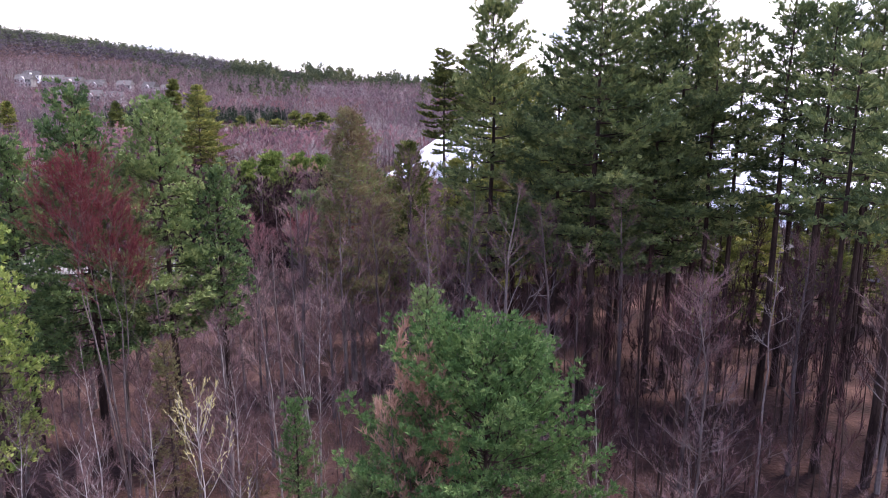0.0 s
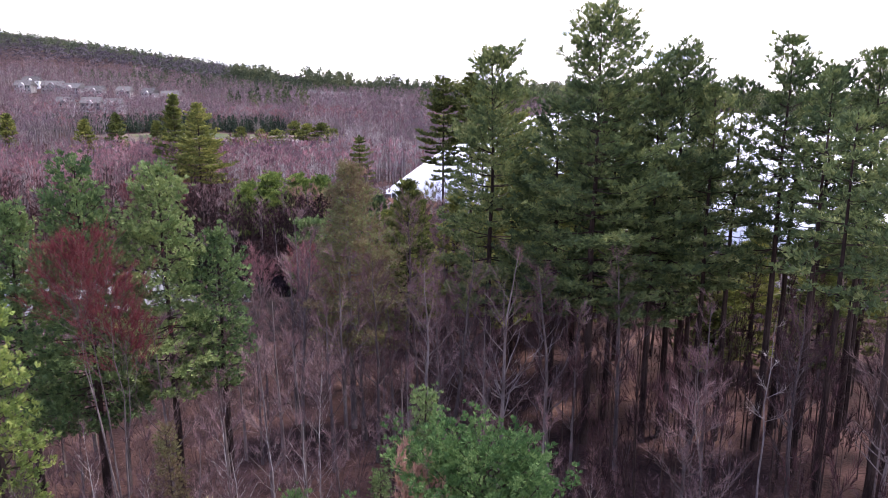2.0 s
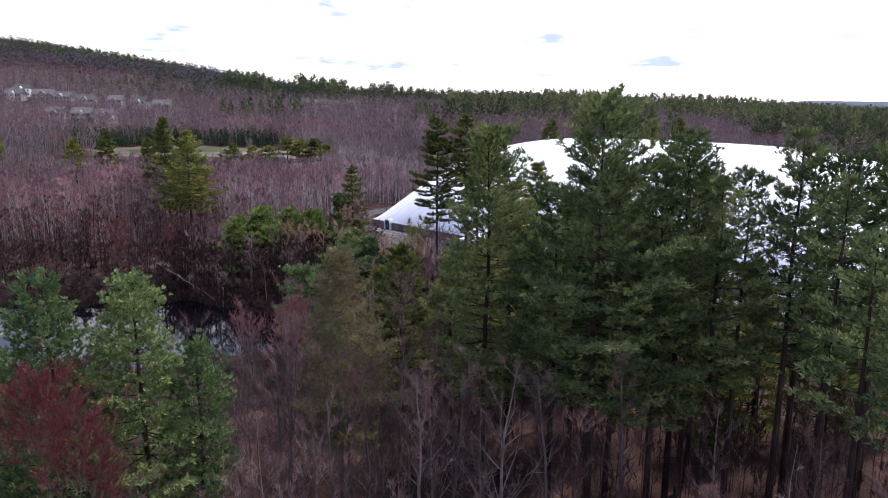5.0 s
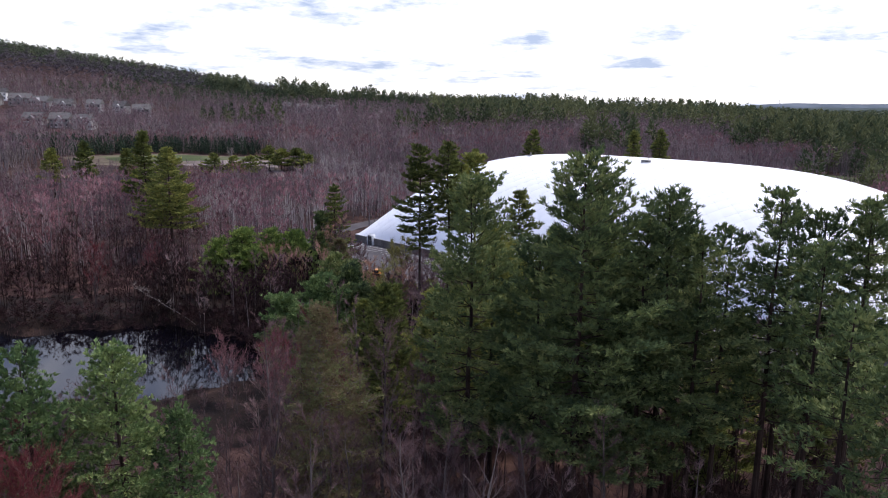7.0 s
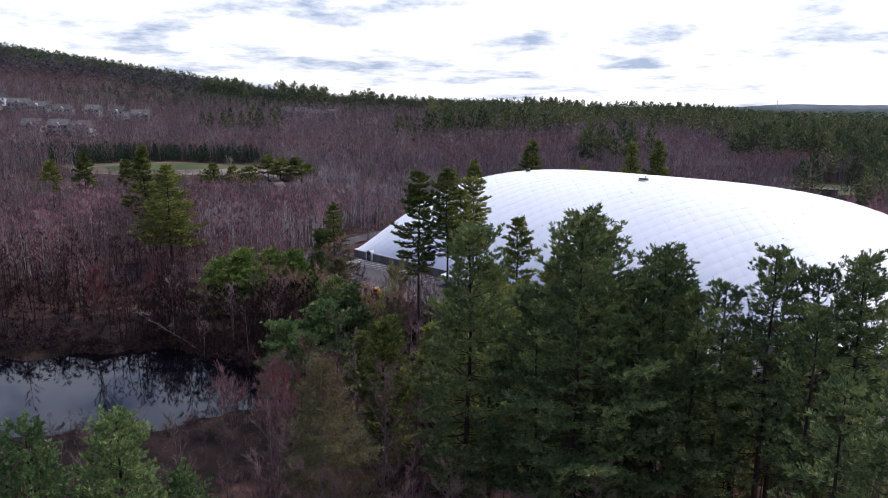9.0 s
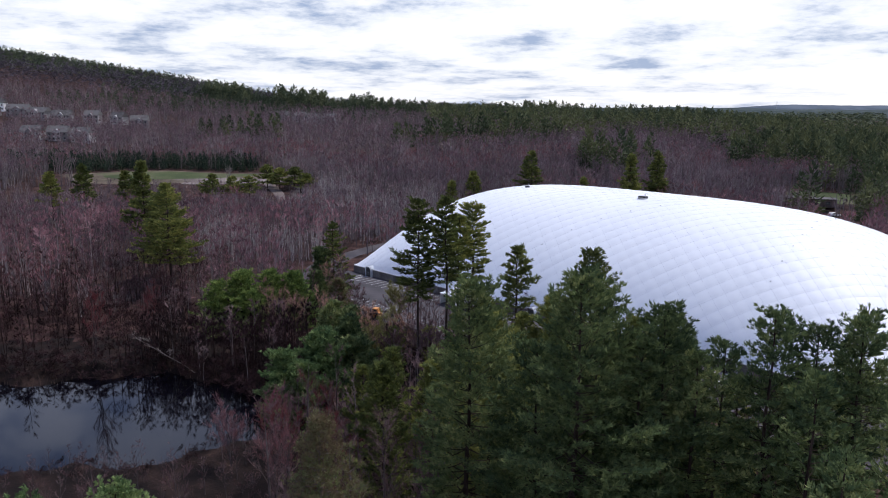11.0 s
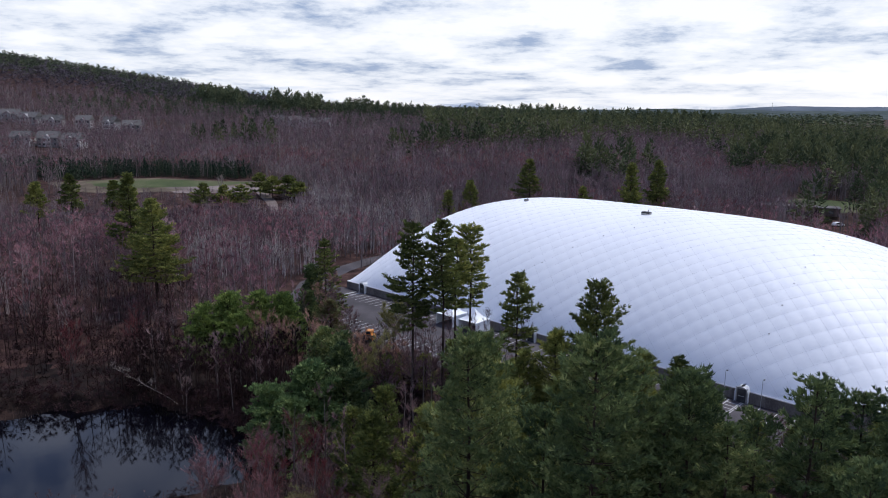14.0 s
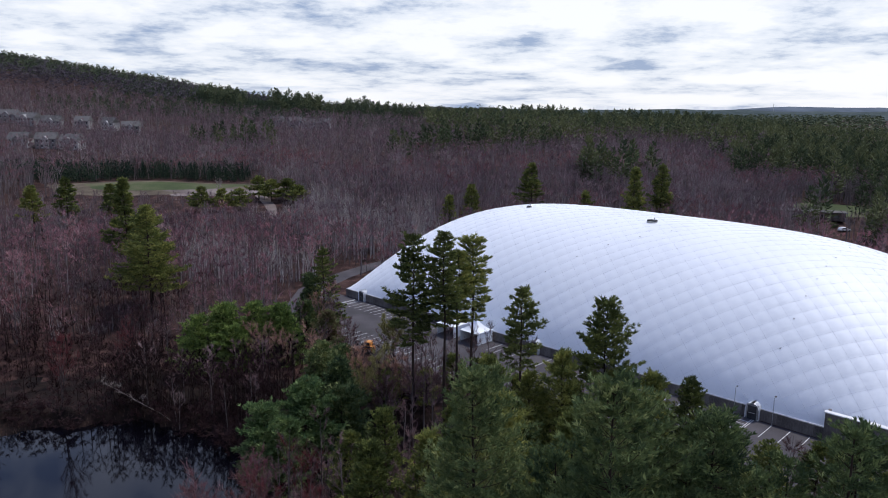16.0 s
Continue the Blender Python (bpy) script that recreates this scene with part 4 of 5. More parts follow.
# ---- houses on the slope ----
def build_house(x, y, turn, w, d, storeys, label, siding=None):
    e = tagged(new("house"), label, "house", "houses on the far slope")
    h = 2.9 * storeys
    part("wall", box_bm(w, d, h + 1.0, (0, 0, h / 2 - 0.5), 0.04), siding or M_WALLS, e)
    bm = bmesh.new()
    r = 0.42 * d
    q = [(-w / 2 - 0.4, -d / 2 - 0.5, h), (w / 2 + 0.4, -d / 2 - 0.5, h), (w / 2 + 0.4, d / 2 + 0.5, h), (-w / 2 - 0.4, d / 2 + 0.5, h), (-w / 2 - 0.4, 0, h + r), (w / 2 + 0.4, 0, h + r)]
    v = [bm.verts.new(p) for p in q]
    for f in ((0, 1, 5, 4), (2, 3, 4, 5), (1, 2, 5), (3, 0, 4), (3, 2, 1, 0)):
        bm.faces.new([v[i] for i in f])
    roof = part("roof", bm, M_ROOF, e, "grey shingle roof")
    part("chimney", box_bm(0.8, 0.8, 1.8, (w * 0.2, 0.6, h + r + 0.2), 0.03), M_CONCRETE, roof)
    gab = bmesh.new()
    gw = w * 0.34
    gv = [gab.verts.new(p) for p in ((-gw / 2, -d / 2 - 1.2, 0), (gw / 2, -d / 2 - 1.2, 0), (gw / 2, -d / 2 - 1.2, h), (0, -d / 2 - 1.2, h + gw * 0.45), (-gw / 2, -d / 2 - 1.2, h))]
    gb = [gab.verts.new((p.co.x, 0, p.co.z)) for p in gv]
    gab.faces.new(gv)
    for i in range(5):
        j = (i + 1) % 5
        gab.faces.new((gv[i], gb[i], gb[j], gv[j]))
    part("front_gable", gab, siding or M_WALLS, e)
    n = max(3, int(w / 2.6))
    for s in range(storeys):
        for k in range(n):
            wx = -w / 2 + (k + 0.5) * w / n
            dy = -d / 2 - (1.25 if abs(wx) < gw / 2 else 0.05)
            win = part("window", box_bm(1.0, 0.1, 1.4, (wx, dy, 1.6 + 2.9 * s), 0.02), M_GLASS_DARK, e)
            part("sill", box_bm(1.2, 0.2, 0.1, (wx, dy - 0.03, 0.86 + 2.9 * s), 0.01), M_WHITE, win)
    e.matrix_basis = pose(x, y, float(land(x, y)) - 0.1, 0, 0, turn)


for k in range(7):
    build_house(-326 + k * 19, 572 + 6 * math.sin(k * 1.7), 12 * math.sin(k * 2.3), 13 + 3 * math.sin(k), 9, 2, "pale grey two-storey house on the wooded slope")
for k in range(3):
    build_house(-244 + k * 15, 474 + 3 * math.sin(k), 8 * math.sin(k * 2), 12, 9, 2, "pale two-storey house seen through bare trees")
for k in range(4):
    build_house(-128 + k * 15, 700 + 8 * math.sin(k * 2.0), 25 * math.sin(k * 1.3), 12, 9, 2, "pale house with gables below the pine ridge")
build_house(-338, 604, 10, 13, 9, 2, "white house standing alone on the slope", M_WHITE)
for k in range(3):
    build_house(216 + k * 15, 392 + k * 8, -20, 12, 9, 2, "white house half hidden by dark pines")

# ---- tall pine grove in front of the dome ----
PINES = [(3.8, 57.6, 29.2, 4.0), (8.6, 54.5, 25.5, 3.4), (10.6, 50.2, 31.6, 4.9), (13.0, 54.5, 26.0, 3.2), (15.0, 50.5, 27.6, 3.4), (16.7, 51.6, 29.0, 3.8),
         (19.4, 56.5, 27.2, 3.5), (20.8, 58.5, 25.0, 3.2), (22.9, 48.9, 29.6, 4.0), (25.2, 51.5, 28.3, 3.4), (27.0, 50.8, 28.0, 3.5), (29.2, 49.5, 28.8, 3.8),
         (31.4, 52.5, 28.0, 3.6), (18.3, 49.6, 26.6, 3.2), (20.6, 50.6, 27.0, 3.2)]
PINES_BACK = [(6.5, 66, 24, 3.6), (12, 64, 23.5, 3.4), (17, 68, 22, 3.5), (21.0, 88.8, 24.5, 4.9)]
BARE_TRUNK = "tall white pine with a bare dark trunk and layered green boughs"
for i, (x, y, h, r) in enumerate(PINES):
    t = plant("white_pine", grow_pine(100 + i, h - 0.35, h * (0.30 if i == 0 else 0.36 if i < 6 else 0.47), r * (1.6 if i == 0 else 1.42 if i < 6 else 1.15), step=1.0 if i in (0, 2) else 1.15, per=7 if i < 6 else 6, gap=0.175, needles=8, needle=0.42, width=0.075, thick=0.09, inner=0.36, lift=0.32, flat=0.7, gaps=0.06 if i in (0, 2) else 0.14 if i < 6 else 0.36, dead=18, r0=0.25 + 0.05 * (r - 3), full=0.5), (M_BARK_PINE, M_BARK_PINE, M_PINE), BARE_TRUNK, "pine tree", "pine grove before the dome")
    t.matrix_basis = pose(x, y, float(land(x, y)))
for i, (x, y, h, r) in enumerate(PINES_BACK):
    t = plant("white_pine", grow_pine(200 + i, h, h * 0.36, r * 1.35, step=0.95, per=6, gap=0.24, needles=8, needle=0.5, width=0.105, gaps=0.08, full=0.6, inner=0.25, lift=0.25, flat=0.55), (M_BARK_PINE, M_BARK_PINE, M_PINE_OLIVE), BARE_TRUNK, "pine tree", "pine grove before the dome")
    t.matrix_basis = pose(x, y, float(land(x, y)))
# the last pine is added out of view, to shade the grove floor
for i, (x, y, h, r) in enumerate([(21.7, 38.3, 24.5, 3.2), (23.8, 36.8, 23.0, 3.0), (27.2, 40.7, 26.0, 3.4), (23.1, 43.8, 26.5, 3.2), (33, 39, 27, 3.8)]):
    t = plant("white_pine", grow_pine(250 + i, h, h * 0.6, r * 1.15, step=1.2, per=5, gap=0.26, needles=6, needle=0.42, width=0.11, gaps=0.25, dead=16, r0=0.27, full=0.5), (M_BARK_PINE, M_BARK_PINE, M_PINE), BARE_TRUNK, "pine tree", "pine grove before the dome")
    t.matrix_basis = pose(x, y, float(land(x, y)))
# pines beside the car park
for i, (x, y, h, r, base) in enumerate([(0.0, 109.2, 28.2, 3.0, 0.48), (4.2, 107.5, 28.6, 2.6, 0.58), (8.6, 116.0, 26.9, 3.4, 0.55), (6.2, 112, 25.6, 2.2, 0.62), (13.9, 102.7, 22.3, 2.6, 0.55)]):
    t = plant("white_pine", grow_pine(300 + i, h, h * base, r * 1.3, step=0.95, per=6, gap=0.2, needles=8, needle=0.55, width=0.11, inner=0.2, lift=0.2, flat=0.45, spread=0.36, tilt=0.6, droop=0.04, gaps=0.12 if i < 4 else 0.4, dead=8, full=0.45, thick=0.06), (M_BARK_PINE, M_BARK_PINE, M_PINE_OLIVE), "slender white pine standing at the edge of the car park", "pine tree", "pines beside the car park")
    t.matrix_basis = pose(x, y, float(land(x, y)))

# lower pines between the grove and the car park
for i, (x, y, h, r) in enumerate([(-3.5, 72, 17, 3.4), (1.5, 78, 15, 3.4), (5.5, 73, 18, 3.6), (10, 84, 15, 3.5), (14.5, 77, 17, 3.8), (-3, 88, 13, 3.2), (5, 94, 11, 3.0), (19, 95, 13, 3.2), (26.4, 88, 16.6, 3.6), (30.4, 88, 15.9, 3.6), (44.5, 86, 9.0, 3.2), (48, 85, 9.5, 3.2), (54.5, 86, 9.5, 3.4), (15.5, 85, 20.5, 4.0), (7.8, 85, 20, 4.0), (12.2, 86, 17.5, 3.5), (38, 84, 10, 3.4), (29, 65, 12.5, 3.2), (34.5, 63, 12, 3.2), (24.5, 62, 11.5, 3.0), (40, 66, 12.5, 3.4), (2, 118, 6, 2.4), (6, 121, 7, 2.6), (10, 119.5, 7, 2.6), (15, 110, 8, 2.8), (-4, 116, 7, 2.5), (18, 107, 6, 2.6), (23, 102, 7, 2.8), (-1.5, 121, 5, 2.2), (-6.5, 84, 12, 3.0)]):
    t = plant("white_pine", grow_pine(350 + i, h, h * 0.12, r * 1.2, step=0.9, per=7, gap=0.23, needles=8, needle=0.52, width=0.095, inner=0.38, lift=0.25, flat=0.55, spread=0.38, gaps=0.06, dead=0, full=0.65, thick=0.1), (M_BARK_PINE, M_BARK_PINE, M_PINE_OLIVE), "full green white pine between grove and car park", "pine tree", "lower pines behind the grove")
    t.matrix_basis = pose(x, y, float(land(x, y)))

# ---- young and mid-sized evergreens near the camera ----
t = plant("young_pine", grow_pine(400, 14.9, 3.0, 2.1, step=0.5, per=6, gap=0.13, needles=12, needle=0.18, width=0.024, lift=0.6, spread=0.6, tip=0.8, full=0.75, gaps=0.05, dead=0, r0=0.14, inner=0.3), (M_BARK_PINE, M_BARK_PINE, M_PINE_BLUE), "young bushy white pine beside a rust-red shrub", "pine tree")
t.matrix_basis = pose(-0.6, 24.9, 0)
t = plant("young_pine", grow_pine(401, 13.2, 1.2, 5.6, step=0.45, per=9, gap=0.1, needles=12, needle=0.19, width=0.034, full=0.36, gaps=0.02, dead=0, r0=0.2, inner=0.5, tilt=1.05, thick=0.06, lift=0.7, spread=0.6, tip=0.6), (M_BARK_PINE, M_BARK_PINE, M_PINE_YOUNG), "broad bright green young pine with dense needles", "pine tree")
t.matrix_basis = pose(1.4, 22.6, 0)
t = plant("young_pine", grow_pine(402, 9.6, 0.8, 2.5, step=0.45, per=7, gap=0.13, needles=12, needle=0.18, width=0.024, lift=0.7, spread=0.6, tip=0.8, full=0.45, gaps=0.03, dead=0, r0=0.1, inner=0.35), (M_BARK_PINE, M_BARK_PINE, M_PINE_BLUE), "low dark green young pine under the rust-red shrub", "pine tree")
t.matrix_basis = pose(-2.35, 21.6, 0)
LEFT = [(-20.3, 39.8, 21.8, 3.2, 0.36, M_PINE_BLUE), (-16.7, 42.2, 21.4, 3.1, 0.40, M_PINE_BLUE), (-13.7, 43.0, 17.4, 2.1, 0.5, M_PINE_BLUE), (-20.7, 31.0, 18.0, 2.2, 0.3, M_PINE_BRIGHT), (-25.0, 41.0, 19.0, 3.2, 0.3, M_PINE_BLUE)]
for i, (x, y, h, r, base, m) in enumerate(LEFT):
    t = plant("white_pine", grow_pine(410 + i, h, h * base * 0.9, r * (1.5 if i < 2 else 1.3), step=0.8, per=6, gap=0.16, needles=9, needle=0.30, width=0.078, lift=0.4, gaps=0.08, thick=0.12, inner=0.28), (M_BARK_PINE, M_BARK_PINE, m), "mid-sized green white pine above the marshy thicket", "pine tree", "pines by the pond")
    t.matrix_basis = pose(x, y, float(land(x, y)))
t = plant("thin_pine", grow_pine(420, 20.8, 7.0, 5.6, step=0.55, per=6, gap=0.22, needles=8, needle=0.34, width=0.05, full=0.85, gaps=0.06, inner=0.2, tilt=0.5, thick=0.15, spread=0.8), (M_BARK_GREY, M_BARK_GREY, M_PINE_BROWN), "thin olive-brown conifer with sparse needles", "conifer")
t.matrix_basis = pose(-6.9, 52.3, 0)
for i, (x, y, h, r, m) in enumerate([(-12.4, 30.0, 11.1, 1.7, M_PINE_BROWN), (-5.85, 26.0, 9.9, 1.9, M_PINE_YOUNG), (-8.7, 30.0, 5.0, 1.5, M_PINE_BROWN), (-3.1, 33.0, 7.0, 1.4, M_PINE_BLUE)]):
    t = plant("pine_sapling", grow_pine(430 + i, h, 0.8, r, step=0.45, gap=0.14, needles=11, needle=0.18, width=0.026, lift=0.6, spread=0.6, dead=0, gaps=0.1, r0=0.08, full=0.75), (M_BARK_PINE, M_BARK_PINE, m), "small green pine sapling among bare shrubs", "pine sapling", "pine saplings in the thicket")
    t.matrix_basis = pose(x, y, float(land(x, y)))
# evergreens between pond and car park, and single pines in the bare woods
MID = [(-32.9, 135.6, 11.0, 4.8, M_PINE_BRIGHT, 0.08), (-28.0, 138.0, 10.5, 4.6, M_PINE_BRIGHT, 0.08), (-23.6, 138.0, 10.0, 4.4, M_PINE_BRIGHT, 0.08), (-36.5, 133.5, 9.5, 4.2, M_PINE_BRIGHT, 0.08), (-30.5, 132.5, 8.0, 4.0, M_PINE_BRIGHT, 0.05),
       (-13.9, 102.2, 10.4, 5.0, M_PINE_BLUE, 0.06), (-18.5, 99.5, 9.4, 4.6, M_PINE_BLUE, 0.06), (-15.5, 96.5, 8.0, 4.0, M_PINE_BLUE, 0.06), (-9.5, 104.5, 8.6, 4.0, M_PINE, 0.06), (-10.5, 110.0, 10.0, 3.8, M_PINE, 0.1), (-13.5, 117.0, 10.5, 4.0, M_PINE, 0.1), (-11.5, 122.0, 8.0, 3.4, M_PINE, 0.1),
       (-17.9, 154.4, 17.6, 3.6, M_PINE_OLIVE, 0.15), (-55.8, 165.0, 24.4, 7.2, M_PINE_OLIVE, 0.3), (-59.5, 176.0, 22.5, 6.4, M_PINE_OLIVE, 0.3), (-21.5, 160.0, 11.0, 3.0, M_PINE, 0.1), (-20.5, 147.5, 8.5, 3.0, M_PINE, 0.1), (-15.5, 141.5, 8.0, 3.0, M_PINE_BROWN, 0.1), (-12.5, 133.0, 6.0, 2.6, M_PINE_BROWN, 0.1)]
CLEAR += [(x, y - 3.0, r + 2.5) for x, y, h, r, m, base in MID[:12]]
for i, (x, y, h, r, m, base) in enumerate(MID):
    t = plant("white_pine", grow_pine(450 + i, h, h * base, r * 1.1, step=0.75 if h < 15 else 1.15, per=6, gap=0.29, needles=8, needle=0.6, width=0.13, inner=0.25, full=0.52 if h < 15 else 0.75, gaps=0.04, dead=0, thick=0.14 if h < 15 else 0.08, droop=0.0 if h < 15 else 0.08, low=0.9, lift=0.4 if h < 15 else 0.15, flat=0.8 if h < 15 else 0.4, tilt=0.85 if h < 15 else 0.5), (M_BARK_PINE, M_BARK_PINE, m), "bushy green white pine among bare mauve trees", "pine tree", "evergreens between pond and car park")
    t.matrix_basis = pose(x, y, float(land(x, y)))
FAR = [(-73.7, 199.5, 26.0, 5.0), (43.2, 275.3, 24.5, 5.0), (84.9, 256.9, 25.7, 4.6), (72.6, 247.8, 25.5, 4.2), (-118, 262, 20, 4.5), (-126, 255, 18, 4.2), (-106, 268, 17, 4), (-150, 250, 20, 4.5), (20, 262, 18, 3.6), (12, 255, 15, 3.0), (60, 262, 16, 3.2), (-80, 287, 14, 5.5), (-73, 289, 13, 5.0), (-67, 292, 13, 5.0), (-58, 308, 15, 5.5), (-52, 309, 15, 5.2), (-64, 312, 15.5, 5.5), (-46, 304, 13, 4.5)]
for i, (x, y, top, r) in enumerate(FAR):
    g = float(land(x, y))
    t = plant("white_pine", grow_pine(480 + i, top - g, (top - g) * 0.3, r * 1.1, step=1.2, per=5, gap=0.5, needles=6, needle=1.1, width=0.26, inner=0.2, gaps=0.08, dead=0, full=0.8, low=0.9, lift=0.15, flat=0.4, tilt=0.5), (M_BARK_PINE, M_BARK_PINE, M_PINE_OLIVE), "lone green white pine above bare woods", "pine tree", "single pines in the bare woods")
    t.matrix_basis = pose(x, y, g)

# ---- leafless trees near the camera ----
G_BARE = (M_BARK_GREY, M_BARK_GREY, M_TWIG)


def bare(name, grown, mats, label, x, y, turn=0.0, group="bare trees in the thicket", category="bare tree"):
    t = plant(name, grown, mats, label, category, group)
    t.matrix_basis = pose(x, y, float(land(x, y)), 0, 0, turn)


bare("bare_oak", grow_bare(500, 15.5, 3.6, limbs=52, subs=9, twigs=6, twig_len=0.5, twig_w=0.010, rise=0.6, first=0.12, r0=0.09, slim=0.55), (M_BARK_GREY, M_BARK_GREY, M_TWIG), "spreading leafless grey tree with fine pale branches", 9.2, 24.4)
bare("red_maple", grow_bare(501, 18.4, 2.9, stems=5, limbs=100, subs=10, twigs=12, twig_len=0.42, twig_w=0.024, rise=1.1, first=0.70, r0=0.15, splay=0.075, slim=0.7), (M_BARK_GREY, M_BARK_GREY, M_TWIG_RED), "red maple with crimson buds and pale grey stems", -16.9, 35.0)
bare("catkin_tree", grow_bare(502, 13.2, 1.9, limbs=24, subs=6, twigs=5, twig_len=0.11, twig_w=0.034, rise=1.5, first=0.35, r0=0.05, slim=0.4), (M_BARK_BIRCH, M_BARK_BIRCH, M_CATKIN), "young aspen hung with pale yellow catkins", -7.1, 20.2)
bare("dead_snag", grow_bare(503, 15.4, 1.3, limbs=9, subs=4, twigs=3, twig_len=0.5, rise=0.4, first=0.5, r0=0.075, lean=(-0.05, 0.02)), (M_BARK_PALE, M_BARK_PALE, M_TWIG_PALE), "pale dead snag with broken limbs below the pines", 16.8, 34.9)
bare("budding_shrub", grow_bare(504, 14.3, 1.6, stems=7, limbs=84, subs=7, twigs=14, twig_len=0.32, twig_w=0.042, rise=1.8, first=0.35, splay=0.04, slim=0.6), (M_BARK_GREY, M_BARK_GREY, M_TWIG_RUST), "rust-red budding tree beside the young pine", -0.85, 21.6)
for i, (x, y, h) in enumerate([(-5.4, 27.2, 12.8), (-7.2, 29.5, 12.0), (-8.8, 28.0, 11.0), (-6.3, 33.0, 14.0), (-12.0, 27.0, 10.5), (-15.0, 28.5, 11.5), (-17.0, 26.0, 10.0), (-10.3, 31.5, 12.0), (5.6, 24.0, 11.5), (-13.4, 24.5, 9.5)]):
    bare("white_birch", grow_bare(520 + i, h, 1.5, limbs=24, subs=6, twigs=9, twig_len=0.5, twig_w=0.012, rise=1.3, first=0.3, r0=0.055, slim=0.28), (M_BARK_BIRCH, M_BARK_BIRCH, M_TWIG), "slender white birch with fine leafless twigs", x, y, i * 50, "birches in the thicket", "birch")
for i, (x, y, h, lean) in enumerate([(-9.5, 19.0, 8.5, (0.75, 0.1)), (-11.5, 19.5, 8.0, (0.9, 0.2)), (-13.0, 20.5, 8.5, (-0.25, 0.1)), (-4.0, 21.5, 7.5, (-0.8, 0.1))]):
    bare("leaning_birch", grow_bare(540 + i, h, 1.2, limbs=16, subs=5, twigs=7, twig_len=0.5, twig_w=0.010, rise=0.9, first=0.3, r0=0.035, lean=lean, slim=0.35), (M_BARK_BIRCH, M_BARK_BIRCH, M_TWIG_PALE), "thin pale birch bent over the shrubs", x, y, 0, "birches in the thicket", "birch")
for i, (x, y, h, sp) in enumerate([(-10.5, 50.0, 16.0, 2.6), (-3.2, 60.0, 17.0, 3.0), (0.6, 48.0, 15.5, 3.0), (3.6, 42.0, 16.5, 3.2), (-1.0, 44.0, 15.0, 2.6), (7.0, 44.5, 15.0, 2.4), (12.0, 46.0, 16.0, 2.2), (-4.6, 47.0, 14.5, 2.4), (20.0, 38.0, 14.0, 2.4), (24.0, 36.0, 13.0, 2.6),
                                   (13.2, 36.5, 12.0, 2.2), (-26.0, 34.0, 13.0, 2.6), (-24.5, 47.0, 14.0, 2.6), (28.0, 42.0, 15.0, 2.4)]):
    bare("bare_tree", grow_bare(560 + i, h, sp, limbs=28, subs=8, twigs=8, twig_len=0.7, twig_w=0.014, slim=0.7, rise=0.95, first=0.3), G_BARE, "leafless grey-brown tree in the thicket", x, y, i * 40)
for i, (x, y, h, m) in enumerate([(-11.6, 86.5, 10.0, M_TWIG_RED), (-15.0, 80.0, 9.0, M_TWIG_RED), (-8.0, 78.0, 9.5, M_TWIG_RED), (-25.5, 131.0, 10.0, M_TWIG_RUST), (-21.0, 126.5, 9.0, M_TWIG_RUST), (-15.5, 128.0, 9.5, M_TWIG_RUST), (-9.0, 62.0, 11.0, M_TWIG_RED), (-51.8, 116.6, 11.0, M_TWIG_RED), (-18.0, 150.0, 11.0, M_TWIG_RUST), (-47.0, 131.0, 10.0, M_TWIG_RED), (-22, 84, 7.0, M_TWIG_ROSE), (-18, 89, 7.5, M_TWIG_ROSE), (-14, 75, 8.5, M_TWIG_ROSE)]):
    bare("budding_maple", grow_bare(590 + i, h, 2.6, stems=4, limbs=32, subs=7, twigs=7, twig_len=0.8, twig_w=0.03, rise=1.4, first=0.2), (M_BARK_GREY, M_BARK_GREY, m), "small maple with reddish buds near the pond", x, y, i * 31, "budding maples near the pond")

bare("pale_aspen", grow_bare(640, 9.0, 1.6, stems=4, limbs=28, subs=5, twigs=6, twig_len=0.8, twig_w=0.035, rise=1.6, first=0.15), (M_BARK_BIRCH, M_BARK_BIRCH, M_TWIG_PALE), "pale budding aspen at the edge of the clearing", -80.0, 311.0, 0, "trees by the clearing")

bare("willow", grow_bare(641, 9.0, 2.4, stems=3, limbs=44, subs=8, twigs=10, twig_len=0.9, twig_w=0.06, rise=1.1, first=0.2), (M_BARK_GREY, M_BARK_GREY, M_WILLOW), "yellow-green budding willow beside the car park", -3.6, 136.5, 0, "trees by the car park")
for i, (x, y, h) in enumerate([(-2.0, 134.0, 10.0), (0.5, 131.0, 11.0), (14.5, 120.0, 11.0), (17.0, 117.5, 12.0), (3.4, 127.5, 10.5), (6.6, 128.0, 9.5), (9.4, 126.0, 10.0), (12.0, 124.5, 11.0), (1.0, 124.0, 9.0), (5.0, 122.0, 8.5)]):
    bare("bare_tree", grow_bare(650 + i, h, 2.0, limbs=16, subs=5, twigs=5, twig_len=0.9, twig_w=0.03, rise=1.2, first=0.3), (M_BARK_PALE, M_BARK_PALE, M_TWIG), "slim grey leafless tree at the edge of the asphalt", x, y, i * 70, "trees by the car park")
